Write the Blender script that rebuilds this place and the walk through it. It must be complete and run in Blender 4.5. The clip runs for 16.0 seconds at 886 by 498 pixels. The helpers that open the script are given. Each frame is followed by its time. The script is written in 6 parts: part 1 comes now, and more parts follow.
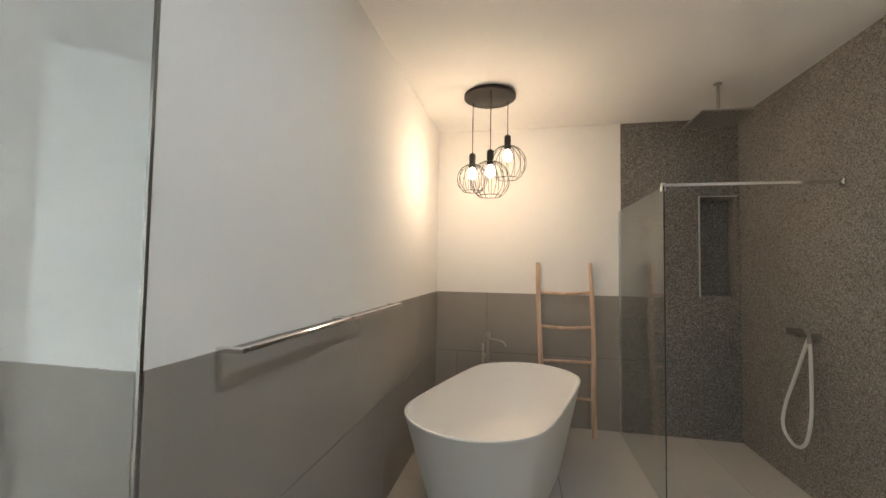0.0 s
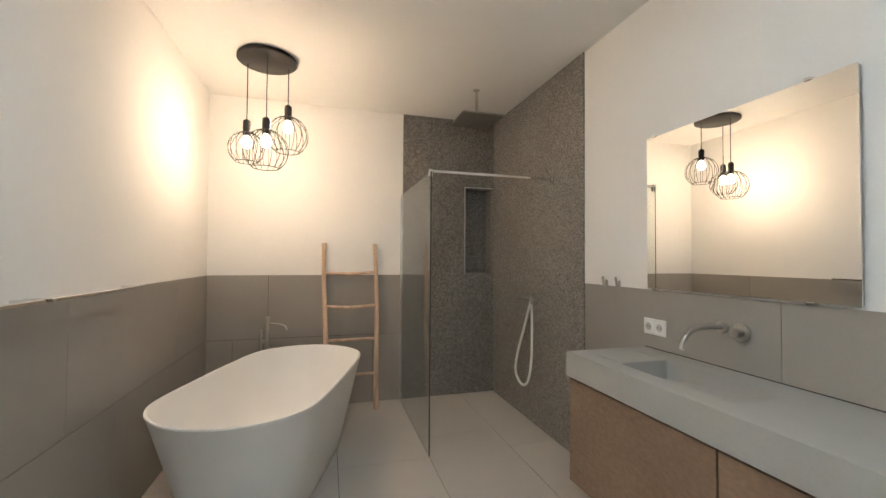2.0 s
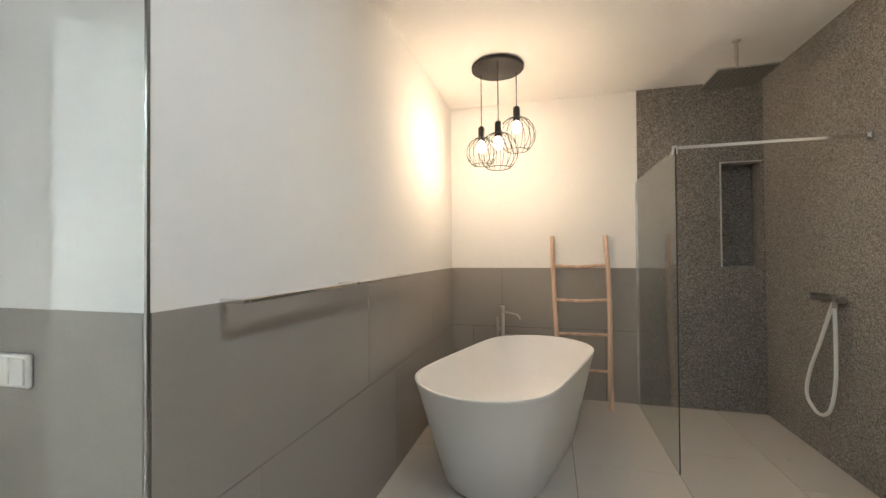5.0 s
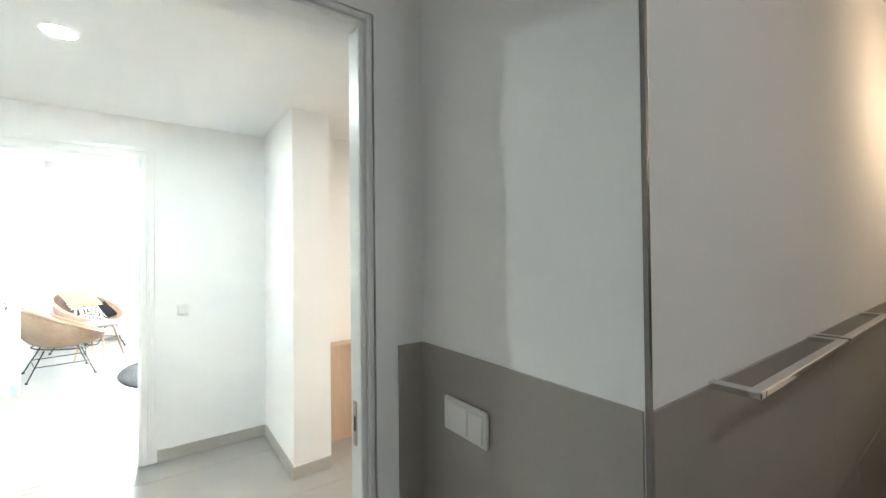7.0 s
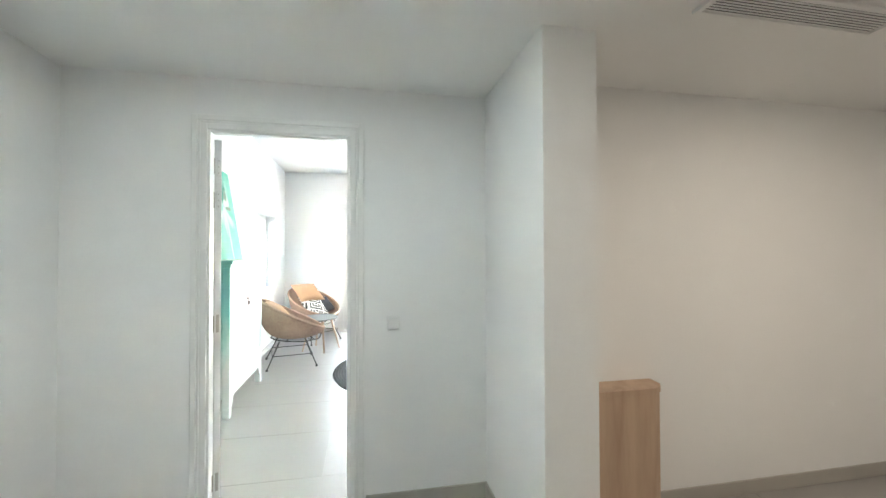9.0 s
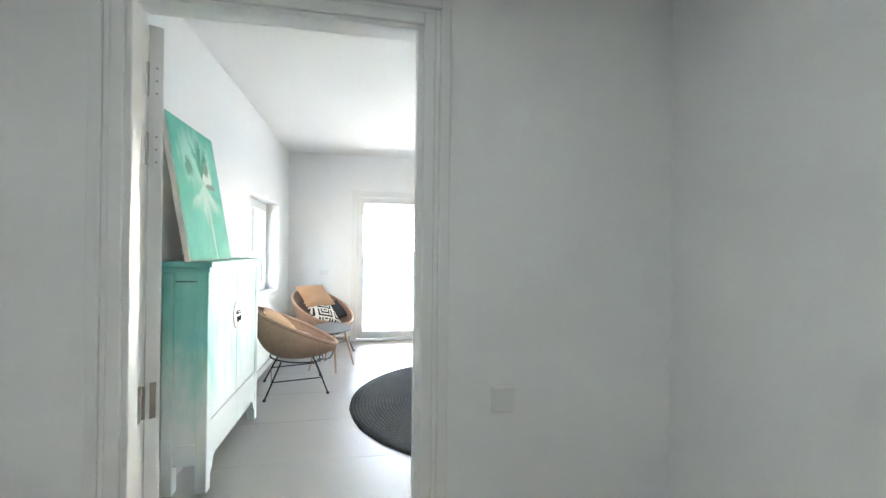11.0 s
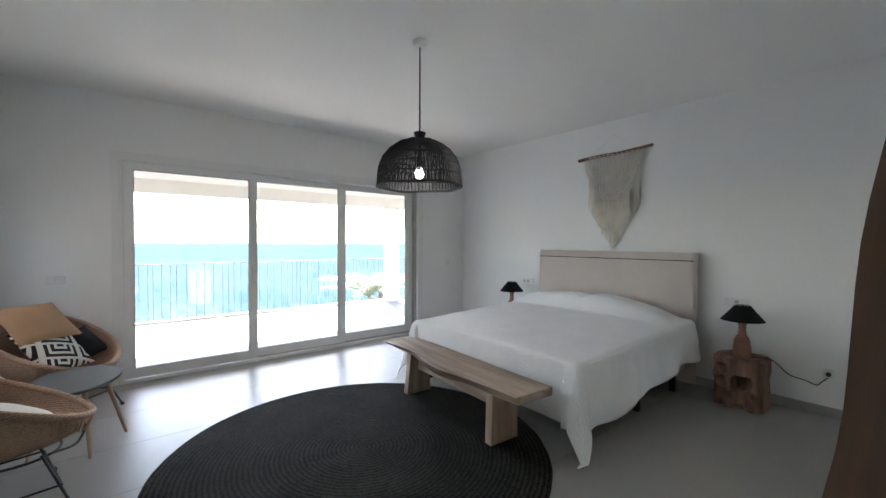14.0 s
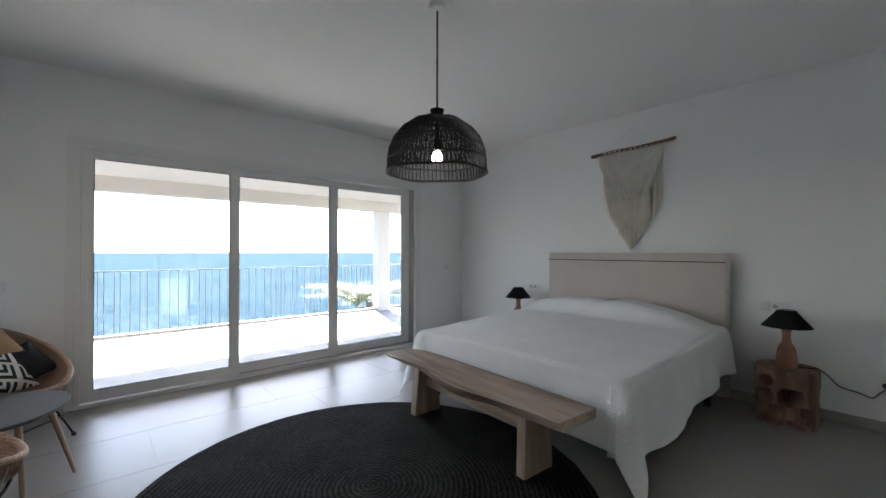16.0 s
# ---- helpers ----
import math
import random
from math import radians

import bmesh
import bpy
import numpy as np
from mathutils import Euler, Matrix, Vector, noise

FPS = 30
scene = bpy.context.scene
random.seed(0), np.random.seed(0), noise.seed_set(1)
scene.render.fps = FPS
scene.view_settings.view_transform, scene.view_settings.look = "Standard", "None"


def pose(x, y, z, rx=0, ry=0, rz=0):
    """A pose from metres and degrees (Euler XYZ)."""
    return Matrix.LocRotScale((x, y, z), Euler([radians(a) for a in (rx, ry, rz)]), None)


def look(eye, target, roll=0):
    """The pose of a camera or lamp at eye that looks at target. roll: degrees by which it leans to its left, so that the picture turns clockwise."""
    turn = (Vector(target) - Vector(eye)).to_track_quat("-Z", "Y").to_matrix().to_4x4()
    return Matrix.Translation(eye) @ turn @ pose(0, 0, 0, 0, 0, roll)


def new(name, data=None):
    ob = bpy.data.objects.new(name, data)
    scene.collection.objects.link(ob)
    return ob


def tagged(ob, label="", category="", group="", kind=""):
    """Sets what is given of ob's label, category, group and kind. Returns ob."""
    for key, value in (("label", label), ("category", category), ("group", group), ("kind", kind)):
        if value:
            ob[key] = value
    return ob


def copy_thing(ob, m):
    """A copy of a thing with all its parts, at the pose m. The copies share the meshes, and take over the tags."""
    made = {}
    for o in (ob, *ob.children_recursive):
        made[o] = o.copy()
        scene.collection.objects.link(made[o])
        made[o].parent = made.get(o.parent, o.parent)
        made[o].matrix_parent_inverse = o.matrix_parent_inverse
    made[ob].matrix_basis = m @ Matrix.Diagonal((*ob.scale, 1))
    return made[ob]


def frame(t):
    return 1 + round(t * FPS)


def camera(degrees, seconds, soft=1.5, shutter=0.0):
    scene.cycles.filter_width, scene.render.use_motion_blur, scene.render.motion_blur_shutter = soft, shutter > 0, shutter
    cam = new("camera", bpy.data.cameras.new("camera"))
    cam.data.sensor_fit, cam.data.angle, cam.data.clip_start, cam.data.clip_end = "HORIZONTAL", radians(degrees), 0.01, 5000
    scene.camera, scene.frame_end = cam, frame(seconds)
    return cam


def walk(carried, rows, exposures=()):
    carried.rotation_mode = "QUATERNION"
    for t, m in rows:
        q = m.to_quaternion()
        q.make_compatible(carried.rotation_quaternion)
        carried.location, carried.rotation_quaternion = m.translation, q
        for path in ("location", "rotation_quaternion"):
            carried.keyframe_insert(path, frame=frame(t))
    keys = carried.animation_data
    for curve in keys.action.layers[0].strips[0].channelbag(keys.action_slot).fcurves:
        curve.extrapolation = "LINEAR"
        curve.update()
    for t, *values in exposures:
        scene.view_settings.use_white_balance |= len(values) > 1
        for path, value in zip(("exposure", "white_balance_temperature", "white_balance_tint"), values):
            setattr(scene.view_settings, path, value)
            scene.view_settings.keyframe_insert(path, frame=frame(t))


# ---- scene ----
cam = camera(95.8, 16.0)
PATH = [
    (0, (-0.117, 0.152, 1.428), (-0.504, 2.112, 1.517), 0.9),
    (0.5, (-0.064, 0.141, 1.406), (-0.172, 2.136, 1.486), 1.1),
    (1, (-0.011, 0.147, 1.365), (0.158, 2.139, 1.437), 0.6),
    (1.5, (0.023, 0.15, 1.34), (0.428, 2.107, 1.398), 0.5),
    (2, (0.057, 0.15, 1.346), (0.612, 2.071, 1.395), 0.4),
    (2.5, (0.044, 0.145, 1.355), (0.676, 2.042, 1.399), 0.3),
    (3, (0.014, 0.136, 1.384), (0.666, 2.027, 1.423), 0.1),
    (3.2, (-0.008, 0.141, 1.389), (0.639, 2.033, 1.424), 0.0),
    (5.3, (0.005, 0.145, 1.324), (-0.74, 2.001, 1.342), -0.4),
    (5.5, (-0.031, 0.153, 1.333), (-0.915, 1.947, 1.351), -0.4),
    (6, (-0.142, 0.178, 1.374), (-1.358, 1.766, 1.397), -0.5),
    (6.5, (-0.336, 0.2, 1.42), (-1.762, 1.602, 1.441), -0.6),
    (7, (-0.593, 0.24, 1.452), (-2.216, 1.408, 1.474), -0.6),
    (7.5, (-0.84, 0.272, 1.453), (-2.603, 1.217, 1.483), -0.5),
    (8, (-1.123, 0.264, 1.441), (-2.988, 0.985, 1.48), -0.5),
    (8.5, (-1.42, 0.247, 1.441), (-3.35, 0.77, 1.483), -0.5),
    (8.7, (-1.542, 0.245, 1.444), (-3.492, 0.688, 1.487), -0.7),
    (10.8, (-2.865, 0.044, 1.497), (-4.843, 0.337, 1.508), 0.8),
    (11, (-2.957, 0.008, 1.496), (-4.922, 0.382, 1.502), 0.65),
    (11.5, (-3.217, -0.097, 1.488), (-5.136, 0.470, 1.480), 0.6),
    (12, (-3.455, -0.194, 1.486), (-5.299, 0.581, 1.467), 0.6),
    (12.5, (-3.688, -0.23, 1.503), (-5.456, 0.705, 1.479), 0.6),
    (13, (-3.901, -0.24, 1.505), (-5.587, 0.835, 1.482), 0.5),
    (13.5, (-4.073, -0.205, 1.516), (-5.689, 0.973, 1.484), 0.3),
    (14, (-4.26, -0.166, 1.505), (-5.817, 1.089, 1.471), 0.2),
    (14.5, (-4.41, -0.131, 1.471), (-5.929, 1.169, 1.444), 0.1),
    (15, (-4.566, -0.11, 1.452), (-6.075, 1.203, 1.438), 0.1),
    (15.5, (-4.682, -0.093, 1.428), (-6.189, 1.222, 1.43), 0.1),
    (16, (-4.778, -0.07, 1.419), (-6.28, 1.25, 1.43), 0.1),
]
EXPOSURES = [(0.0, 7.52, 6350, 9), (0.6, 7.75, 6300, 9), (1.2, 7.78, 6350, 10), (3.2, 7.75, 6350, 10), (5.3, 7.85, 6350, 9), (6.3, 7.55, 6350, 9), (7.0, 7.05, 6350, 9), (7.5, 6.7, 6400, 10), (8.0, 6.5, 6400, 10), (8.7, 6.1, 6400, 10), (10.8, 5.35, 6300, 11), (11.5, 5.0, 6350, 12), (12.0, 4.75, 6450, 13), (13.0, 4.05, 6400, 14), (14.0, 3.5, 6350, 15), (16.0, 3.0, 6300, 15)]
walk(cam, [(t, look(eye, target, roll)) for t, eye, target, roll in PATH], EXPOSURES)

# world and sun
SUN_ELEVATION, SUN_ROTATION = radians(41), radians(290)
world = bpy.data.worlds.new("sky")
world.use_nodes = True
scene.world = world
sky = world.node_tree.nodes.new("ShaderNodeTexSky")
sky.sky_type, sky.sun_disc = "NISHITA", False
sky.sun_elevation, sky.sun_rotation = SUN_ELEVATION, SUN_ROTATION
world.node_tree.links.new(sky.outputs[0], world.node_tree.nodes["Background"].inputs[0])
world.node_tree.nodes["Background"].inputs[1].default_value = 0.15


sun_way = Vector((math.sin(SUN_ROTATION) * math.cos(SUN_ELEVATION), math.cos(SUN_ROTATION) * math.cos(SUN_ELEVATION), math.sin(SUN_ELEVATION)))
sun_light = bpy.data.lights.new("sun", "SUN")
sun_light.energy, sun_light.color, sun_light.angle = 5.0, (1.0, 0.95, 0.88), radians(0.5)
new("sun", sun_light).matrix_world = look(sun_way * 50, (0, 0, 0))

# main measures
XL, XR, YB, ZB, ZD = -0.93, 1.714, 3.99, 2.754, 1.19
XD0, XD1, XDM = -1.603, -1.9, -1.66
XH, XE, ZH = -4.085, -4.175, 2.416
XW, YH, YL, ZC = -9.623, 4.62, -1.21, 3.02
YS = -1.3


# ---- materials ----
def shader(name):
    m = bpy.data.materials.new(name)
    m.use_nodes = True
    t = m.node_tree
    return m, t, t.nodes["Principled BSDF"]


def node(t, kind, **inputs):
    n = t.nodes.new(kind)
    for key, value in inputs.items():
        n.inputs[key].default_value = value
    return n


def coords(t, stretch=(1, 1, 1), turn=(0, 0, 0)):
    place = t.nodes.new("ShaderNodeTexCoord")
    m = t.nodes.new("ShaderNodeMapping")
    m.inputs["Scale"].default_value = stretch
    m.inputs["Rotation"].default_value = turn
    t.links.new(place.outputs["Object"], m.inputs["Vector"])
    return m.outputs["Vector"]


def ramp(t, fac, stops):
    r = t.nodes.new("ShaderNodeValToRGB")
    while len(r.color_ramp.elements) < len(stops):
        r.color_ramp.elements.new(0.5)
    for e, (at, colour) in zip(r.color_ramp.elements, stops):
        e.position, e.color = at, (*colour, 1)
    t.links.new(fac, r.inputs[0])
    return r.outputs[0]


def bump(t, b, height, strength, distance):
    n = node(t, "ShaderNodeBump", Strength=strength, Distance=distance)
    t.links.new(height, n.inputs["Height"])
    t.links.new(n.outputs[0], b.inputs["Normal"])


def shade(c, f):
    return tuple(min(1.0, v * f) for v in c)


def plain(name, colour, rough=0.5, metal=0.0, vary=0.06, coarse=2.0, fine=60.0, relief=0.1, depth=0.001, random_tone=0.0, stretch=(1, 1, 1)):
    """A surface with a coarse stain, a fine grain and a light relief."""
    m, t, b = shader(name)
    at = coords(t, stretch)
    big = node(t, "ShaderNodeTexNoise", Scale=coarse, Detail=4.0)
    small = node(t, "ShaderNodeTexNoise", Scale=fine, Detail=3.0)
    t.links.new(at, big.inputs["Vector"])
    t.links.new(at, small.inputs["Vector"])
    mix = node(t, "ShaderNodeMath")
    mix.operation = "MULTIPLY_ADD"
    mix.inputs[1].default_value = 0.6
    t.links.new(big.outputs[0], mix.inputs[0])
    half = node(t, "ShaderNodeMath")
    half.operation = "MULTIPLY"
    half.inputs[1].default_value = 0.4
    t.links.new(small.outputs[0], half.inputs[0])
    t.links.new(half.outputs[0], mix.inputs[2])
    col = ramp(t, mix.outputs[0], [(0.3, shade(colour, 1 - vary)), (0.7, shade(colour, 1 + vary))])
    if random_tone:
        info = t.nodes.new("ShaderNodeObjectInfo")
        hsv = t.nodes.new("ShaderNodeHueSaturation")
        span = node(t, "ShaderNodeMapRange")
        span.inputs["To Min"].default_value, span.inputs["To Max"].default_value = 1 - random_tone, 1 + random_tone
        t.links.new(info.outputs["Random"], span.inputs["Value"])
        t.links.new(span.outputs[0], hsv.inputs["Value"])
        t.links.new(col, hsv.inputs["Color"])
        col = hsv.outputs[0]
    t.links.new(col, b.inputs["Base Color"])
    b.inputs["Roughness"].default_value = rough
    b.inputs["Metallic"].default_value = metal
    if relief:
        bump(t, b, mix.outputs[0], relief, depth)
    return m


def wood(name, dark, light, scale=6.0, along="x", rough=0.55, relief=0.25):
    m, t, b = shader(name)
    stretch = {"x": (0.12, 1, 1), "y": (1, 0.12, 1), "z": (1, 1, 0.12)}[along]
    at = coords(t, stretch)
    warp = node(t, "ShaderNodeTexNoise", Scale=scale * 0.6, Detail=3.0, Distortion=0.8)
    grain = node(t, "ShaderNodeTexNoise", Scale=scale * 9, Detail=6.0, Roughness=0.65)
    t.links.new(at, warp.inputs["Vector"])
    t.links.new(at, grain.inputs["Vector"])
    rings = node(t, "ShaderNodeMath")
    rings.operation = "MULTIPLY"
    rings.inputs[1].default_value = 9.0
    t.links.new(warp.outputs[0], rings.inputs[0])
    wave = node(t, "ShaderNodeMath")
    wave.operation = "PINGPONG"
    wave.inputs[1].default_value = 1.0
    t.links.new(rings.outputs[0], wave.inputs[0])
    mix = node(t, "ShaderNodeMath")
    mix.operation = "MULTIPLY_ADD"
    mix.inputs[1].default_value = 0.4
    t.links.new(wave.outputs[0], mix.inputs[0])
    half = node(t, "ShaderNodeMath")
    half.operation = "MULTIPLY"
    half.inputs[1].default_value = 0.6
    t.links.new(grain.outputs[0], half.inputs[0])
    t.links.new(half.outputs[0], mix.inputs[2])
    t.links.new(ramp(t, mix.outputs[0], [(0.22, dark), (0.75, light)]), b.inputs["Base Color"])
    b.inputs["Roughness"].default_value = rough
    bump(t, b, mix.outputs[0], relief, 0.002)
    return m


def clear(name, tint=(1, 1, 1), gloss=1.0):
    m, t, b = shader(name)
    t.nodes.remove(b)
    through_it = t.nodes.new("ShaderNodeBsdfTransparent")
    through_it.inputs[0].default_value = (*tint, 1)
    shine = node(t, "ShaderNodeBsdfGlossy", Roughness=0.0)
    facing = node(t, "ShaderNodeLayerWeight", Blend=0.5)
    mix = t.nodes.new("ShaderNodeMixShader")
    steep = node(t, "ShaderNodeMath")
    steep.operation = "POWER"
    steep.inputs[1].default_value = 5.0
    t.links.new(facing.outputs["Facing"], steep.inputs[0])
    level = node(t, "ShaderNodeMath")
    level.operation = "MULTIPLY_ADD"
    level.inputs[1].default_value, level.inputs[2].default_value = 0.9 * gloss, 0.035 * gloss
    t.links.new(steep.outputs[0], level.inputs[0])
    t.links.new(level.outputs[0], mix.inputs[0])
    t.links.new(through_it.outputs[0], mix.inputs[1])
    t.links.new(shine.outputs[0], mix.inputs[2])
    t.links.new(mix.outputs[0], t.nodes["Material Output"].inputs[0])
    return m


def glow(name, colour, strength):
    m, t, b = shader(name)
    b.inputs["Base Color"].default_value = (0.9, 0.88, 0.84, 1)
    b.inputs["Emission Color"].default_value = (*colour, 1)
    b.inputs["Emission Strength"].default_value = strength
    return m


PLASTER = plain("white_plaster", (0.83, 0.83, 0.825), 0.85, vary=0.02, coarse=1.3, fine=90, relief=0.06)
CEILING = plain("ceiling_paint", (0.82, 0.82, 0.81), 0.9, vary=0.015, coarse=1.0, fine=80, relief=0.04)
LACQUER = plain("white_lacquer", (0.80, 0.80, 0.79), 0.35, vary=0.015, coarse=3, fine=40, relief=0.02)
PVC = plain("white_window_plastic", (0.78, 0.78, 0.77), 0.3, vary=0.01, coarse=3, fine=40, relief=0.0)
DARK_GROUT = plain("dark_grout", (0.045, 0.042, 0.038), 0.9, vary=0.1, coarse=5, fine=120, relief=0.1)
GROUT = plain("grey_grout", (0.40, 0.38, 0.35), 0.9, vary=0.1, coarse=5, fine=120, relief=0.1)
# one floor tile in two tones: brighter bathroom light is put into the colour
FLOOR_TILE_LIT = plain("greige_porcelain_lit", (0.53, 0.50, 0.46), 0.42, vary=0.05, coarse=1.6, fine=140, relief=0.03, random_tone=0.025)
WALL_TILE = plain("grey_wall_porcelain", (0.315, 0.296, 0.27), 0.45, vary=0.06, coarse=2.0, fine=150, relief=0.03, random_tone=0.02)
# the same floor tile, darkened for the dimmer light of hall and bedroom
FLOOR_TILE_DIM = plain("greige_porcelain_dim", (0.31, 0.296, 0.278), 0.36, vary=0.05, coarse=1.6, fine=140, relief=0.03, random_tone=0.02)
SKIRTING = plain("skirting_porcelain", (0.42, 0.40, 0.365), 0.45, vary=0.04, coarse=2.0, fine=150, relief=0.02)
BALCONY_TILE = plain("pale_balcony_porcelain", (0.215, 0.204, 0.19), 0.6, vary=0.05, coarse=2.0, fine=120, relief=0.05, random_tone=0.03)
RENDER_WHITE = plain("white_outside_render", (0.62, 0.58, 0.53), 0.9, vary=0.03, coarse=2, fine=70, relief=0.15)
CHROME = plain("chrome", (0.75, 0.75, 0.74), 0.12, 1.0, vary=0.02, relief=0.0)
STEEL = plain("brushed_steel", (0.50, 0.48, 0.45), 0.32, 1.0, vary=0.05, coarse=8, fine=220, relief=0.03)
DIM_CHROME = plain("chrome_dark_reflection", (0.34, 0.34, 0.335), 0.25, 1.0, vary=0.05, coarse=8, fine=220, relief=0.02)
BLACK_METAL = plain("black_metal", (0.018, 0.018, 0.018), 0.45, 0.3, vary=0.2, coarse=10, fine=120, relief=0.05)
BLACK_PLASTIC = plain("black_plastic", (0.02, 0.02, 0.02), 0.5, vary=0.1, relief=0.02)
SOLID_WHITE = plain("white_solid_surface", (0.87, 0.865, 0.85), 0.38, vary=0.012, coarse=2, fine=50, relief=0.0)
MICROCEMENT = plain("grey_microcement", (0.36, 0.355, 0.335), 0.55, vary=0.07, coarse=3.0, fine=110, relief=0.08)
SWITCH = plain("white_switch_plastic", (0.76, 0.76, 0.75), 0.35, vary=0.01, relief=0.0)
# near-black colour that stands for the shade inside holes and gaps
HOLE_SHADE = plain("hole_and_gap_shade", (0.05, 0.05, 0.05), 0.6, vary=0.1, relief=0.0)
RUBBER = plain("dark_gasket", (0.05, 0.052, 0.055), 0.6, vary=0.1, relief=0.0)
WINDOW_GLASS = clear("window_glass", (0.97, 0.985, 0.98), 0.7)
SHOWER_GLASS = clear("shower_glass", (0.955, 0.975, 0.96), 0.9)
MIRROR_GLASS = plain("mirror_silver", (0.90, 0.91, 0.90), 0.0, 1.0, vary=0.0, relief=0.0)
OAK = plain("burl_oak_veneer", (0.215, 0.14, 0.09), 0.5, vary=0.36, coarse=3.0, fine=60, relief=0.1, stretch=(1, 0.6, 1))
PALE_OAK = wood("pale_oak", (0.42, 0.29, 0.20), (0.60, 0.45, 0.33), 2.5, "z", 0.55)
BENCH_WOOD = wood("suar_wood", (0.15, 0.098, 0.070), (0.53, 0.405, 0.31), 2.2, "x", 0.55)
LADDER_WOOD = wood("raw_teak_branch", (0.50, 0.34, 0.24), (0.74, 0.56, 0.43), 5, "z", 0.75)
LEG_WOOD = wood("beech_leg", (0.36, 0.25, 0.17), (0.52, 0.39, 0.28), 8, "z", 0.5)
ROOT_WOOD = wood("teak_root", (0.11, 0.055, 0.038), (0.34, 0.20, 0.145), 4, "z", 0.7, 0.6)
BEAM_WOOD = wood("dark_reclaimed_wood", (0.025, 0.012, 0.008), (0.10, 0.050, 0.030), 3, "z", 0.55, 0.4)
STICK_WOOD = wood("brown_branch", (0.11, 0.05, 0.03), (0.25, 0.13, 0.08), 10, "x", 0.8, 0.5)
TERRACOTTA = plain("terracotta", (0.29, 0.145, 0.10), 0.8, vary=0.18, coarse=9, fine=90, relief=0.3, depth=0.002)
BLACK_CLOTH = plain("black_lamp_cloth", (0.022, 0.022, 0.024), 0.9, vary=0.2, coarse=10, fine=200, relief=0.3)
CORD = plain("cotton_cord", (0.82, 0.77, 0.69), 0.95, vary=0.12, coarse=10, fine=200, relief=0.5, depth=0.002)
CORD_FRINGE = plain("cotton_fringe", (0.76, 0.71, 0.63), 0.95, vary=0.2, coarse=10, fine=200, relief=0.5, depth=0.002)
TABLE_GREY = plain("grey_table_lacquer", (0.085, 0.09, 0.095), 0.65, vary=0.06, coarse=4, fine=120, relief=0.02)
CUSHION_TAN = plain("tan_linen", (0.36, 0.22, 0.125), 0.9, vary=0.08, coarse=5, fine=260, relief=0.3)
CUSHION_WHITE = plain("off_white_cotton", (0.66, 0.63, 0.58), 0.9, vary=0.05, coarse=5, fine=260, relief=0.3)
LINEN = plain("beige_linen_cover", (0.56, 0.50, 0.463), 0.95, vary=0.06, coarse=3, fine=230, relief=0.3)
BLACK_WICKER = plain("black_rattan", (0.014, 0.014, 0.014), 0.6, vary=0.3, coarse=12, fine=150, relief=0.3)
SILVER = plain("aged_silver", (0.66, 0.65, 0.63), 0.35, 0.45, vary=0.1, coarse=20, fine=120, relief=0.1)
PEWTER = plain("polished_pewter", (0.30, 0.30, 0.30), 0.3, 0.25, vary=0.12, coarse=20, fine=120, relief=0.1)
BULB_WARM = glow("warm_bulb", (1.0, 0.72, 0.47), 0.94)
BULB_ROOM = glow("cool_bulb", (1.0, 0.93, 0.85), 14.0)
DOWNLIGHT_GLOW = glow("downlight_glow", (0.88, 0.98, 0.97), 7.8)
FILL_WARM = glow("warm_fill_glow", (1.0, 0.86, 0.70), 14.0)
FILL_BATH = glow("bath_fill_glow", (0.90, 0.98, 1.0), 2.1)
ROCK = plain("coast_rock", (0.06, 0.058, 0.05), 0.95, vary=0.3, coarse=0.6, fine=6, relief=0.6, depth=0.1)
PALM_TRUNK = plain("palm_bark", (0.16, 0.11, 0.07), 0.9, vary=0.3, coarse=6, fine=40, relief=0.6, depth=0.01)
PALM_LEAF = plain("palm_leaf", (0.17, 0.185, 0.07), 0.5, vary=0.3, coarse=6, fine=40, relief=0.1)


def mosaic():
    """Small split-stone chips in greys and browns, laid at random."""
    m, t, b = shader("stone_chip_mosaic")
    at = coords(t)
    cells = node(t, "ShaderNodeTexVoronoi", Scale=140.0, Randomness=0.9)
    edge = node(t, "ShaderNodeTexVoronoi", Scale=140.0, Randomness=0.9)
    edge.feature = "DISTANCE_TO_EDGE"
    patch = node(t, "ShaderNodeTexNoise", Scale=2.2, Detail=3.0)
    for n in (cells, edge, patch):
        t.links.new(at, n.inputs["Vector"])
    split = t.nodes.new("ShaderNodeSeparateColor")
    t.links.new(cells.outputs["Color"], split.inputs[0])
    tone = ramp(t, split.outputs[0], [(0.0, (0.14, 0.13, 0.12)), (0.4, (0.27, 0.255, 0.235)), (0.75, (0.35, 0.335, 0.31)), (1.0, (0.50, 0.48, 0.45))])
    gap = ramp(t, edge.outputs["Distance"], [(0.0, (0.25, 0.25, 0.25)), (0.10, (1, 1, 1))])
    stain = ramp(t, patch.outputs[0], [(0.3, (0.85, 0.85, 0.85)), (0.7, (1, 1, 1))])
    last = tone
    for other in (gap, stain):
        mul = t.nodes.new("ShaderNodeMix")
        mul.data_type, mul.blend_type = "RGBA", "MULTIPLY"
        mul.inputs[0].default_value = 1.0
        t.links.new(last, mul.inputs[6])
        t.links.new(other, mul.inputs[7])
        last = mul.outputs[2]
    t.links.new(last, b.inputs["Base Color"])
    b.inputs["Roughness"].default_value = 0.6
    bump(t, b, edge.outputs["Distance"], 0.7, 0.004)
    return m


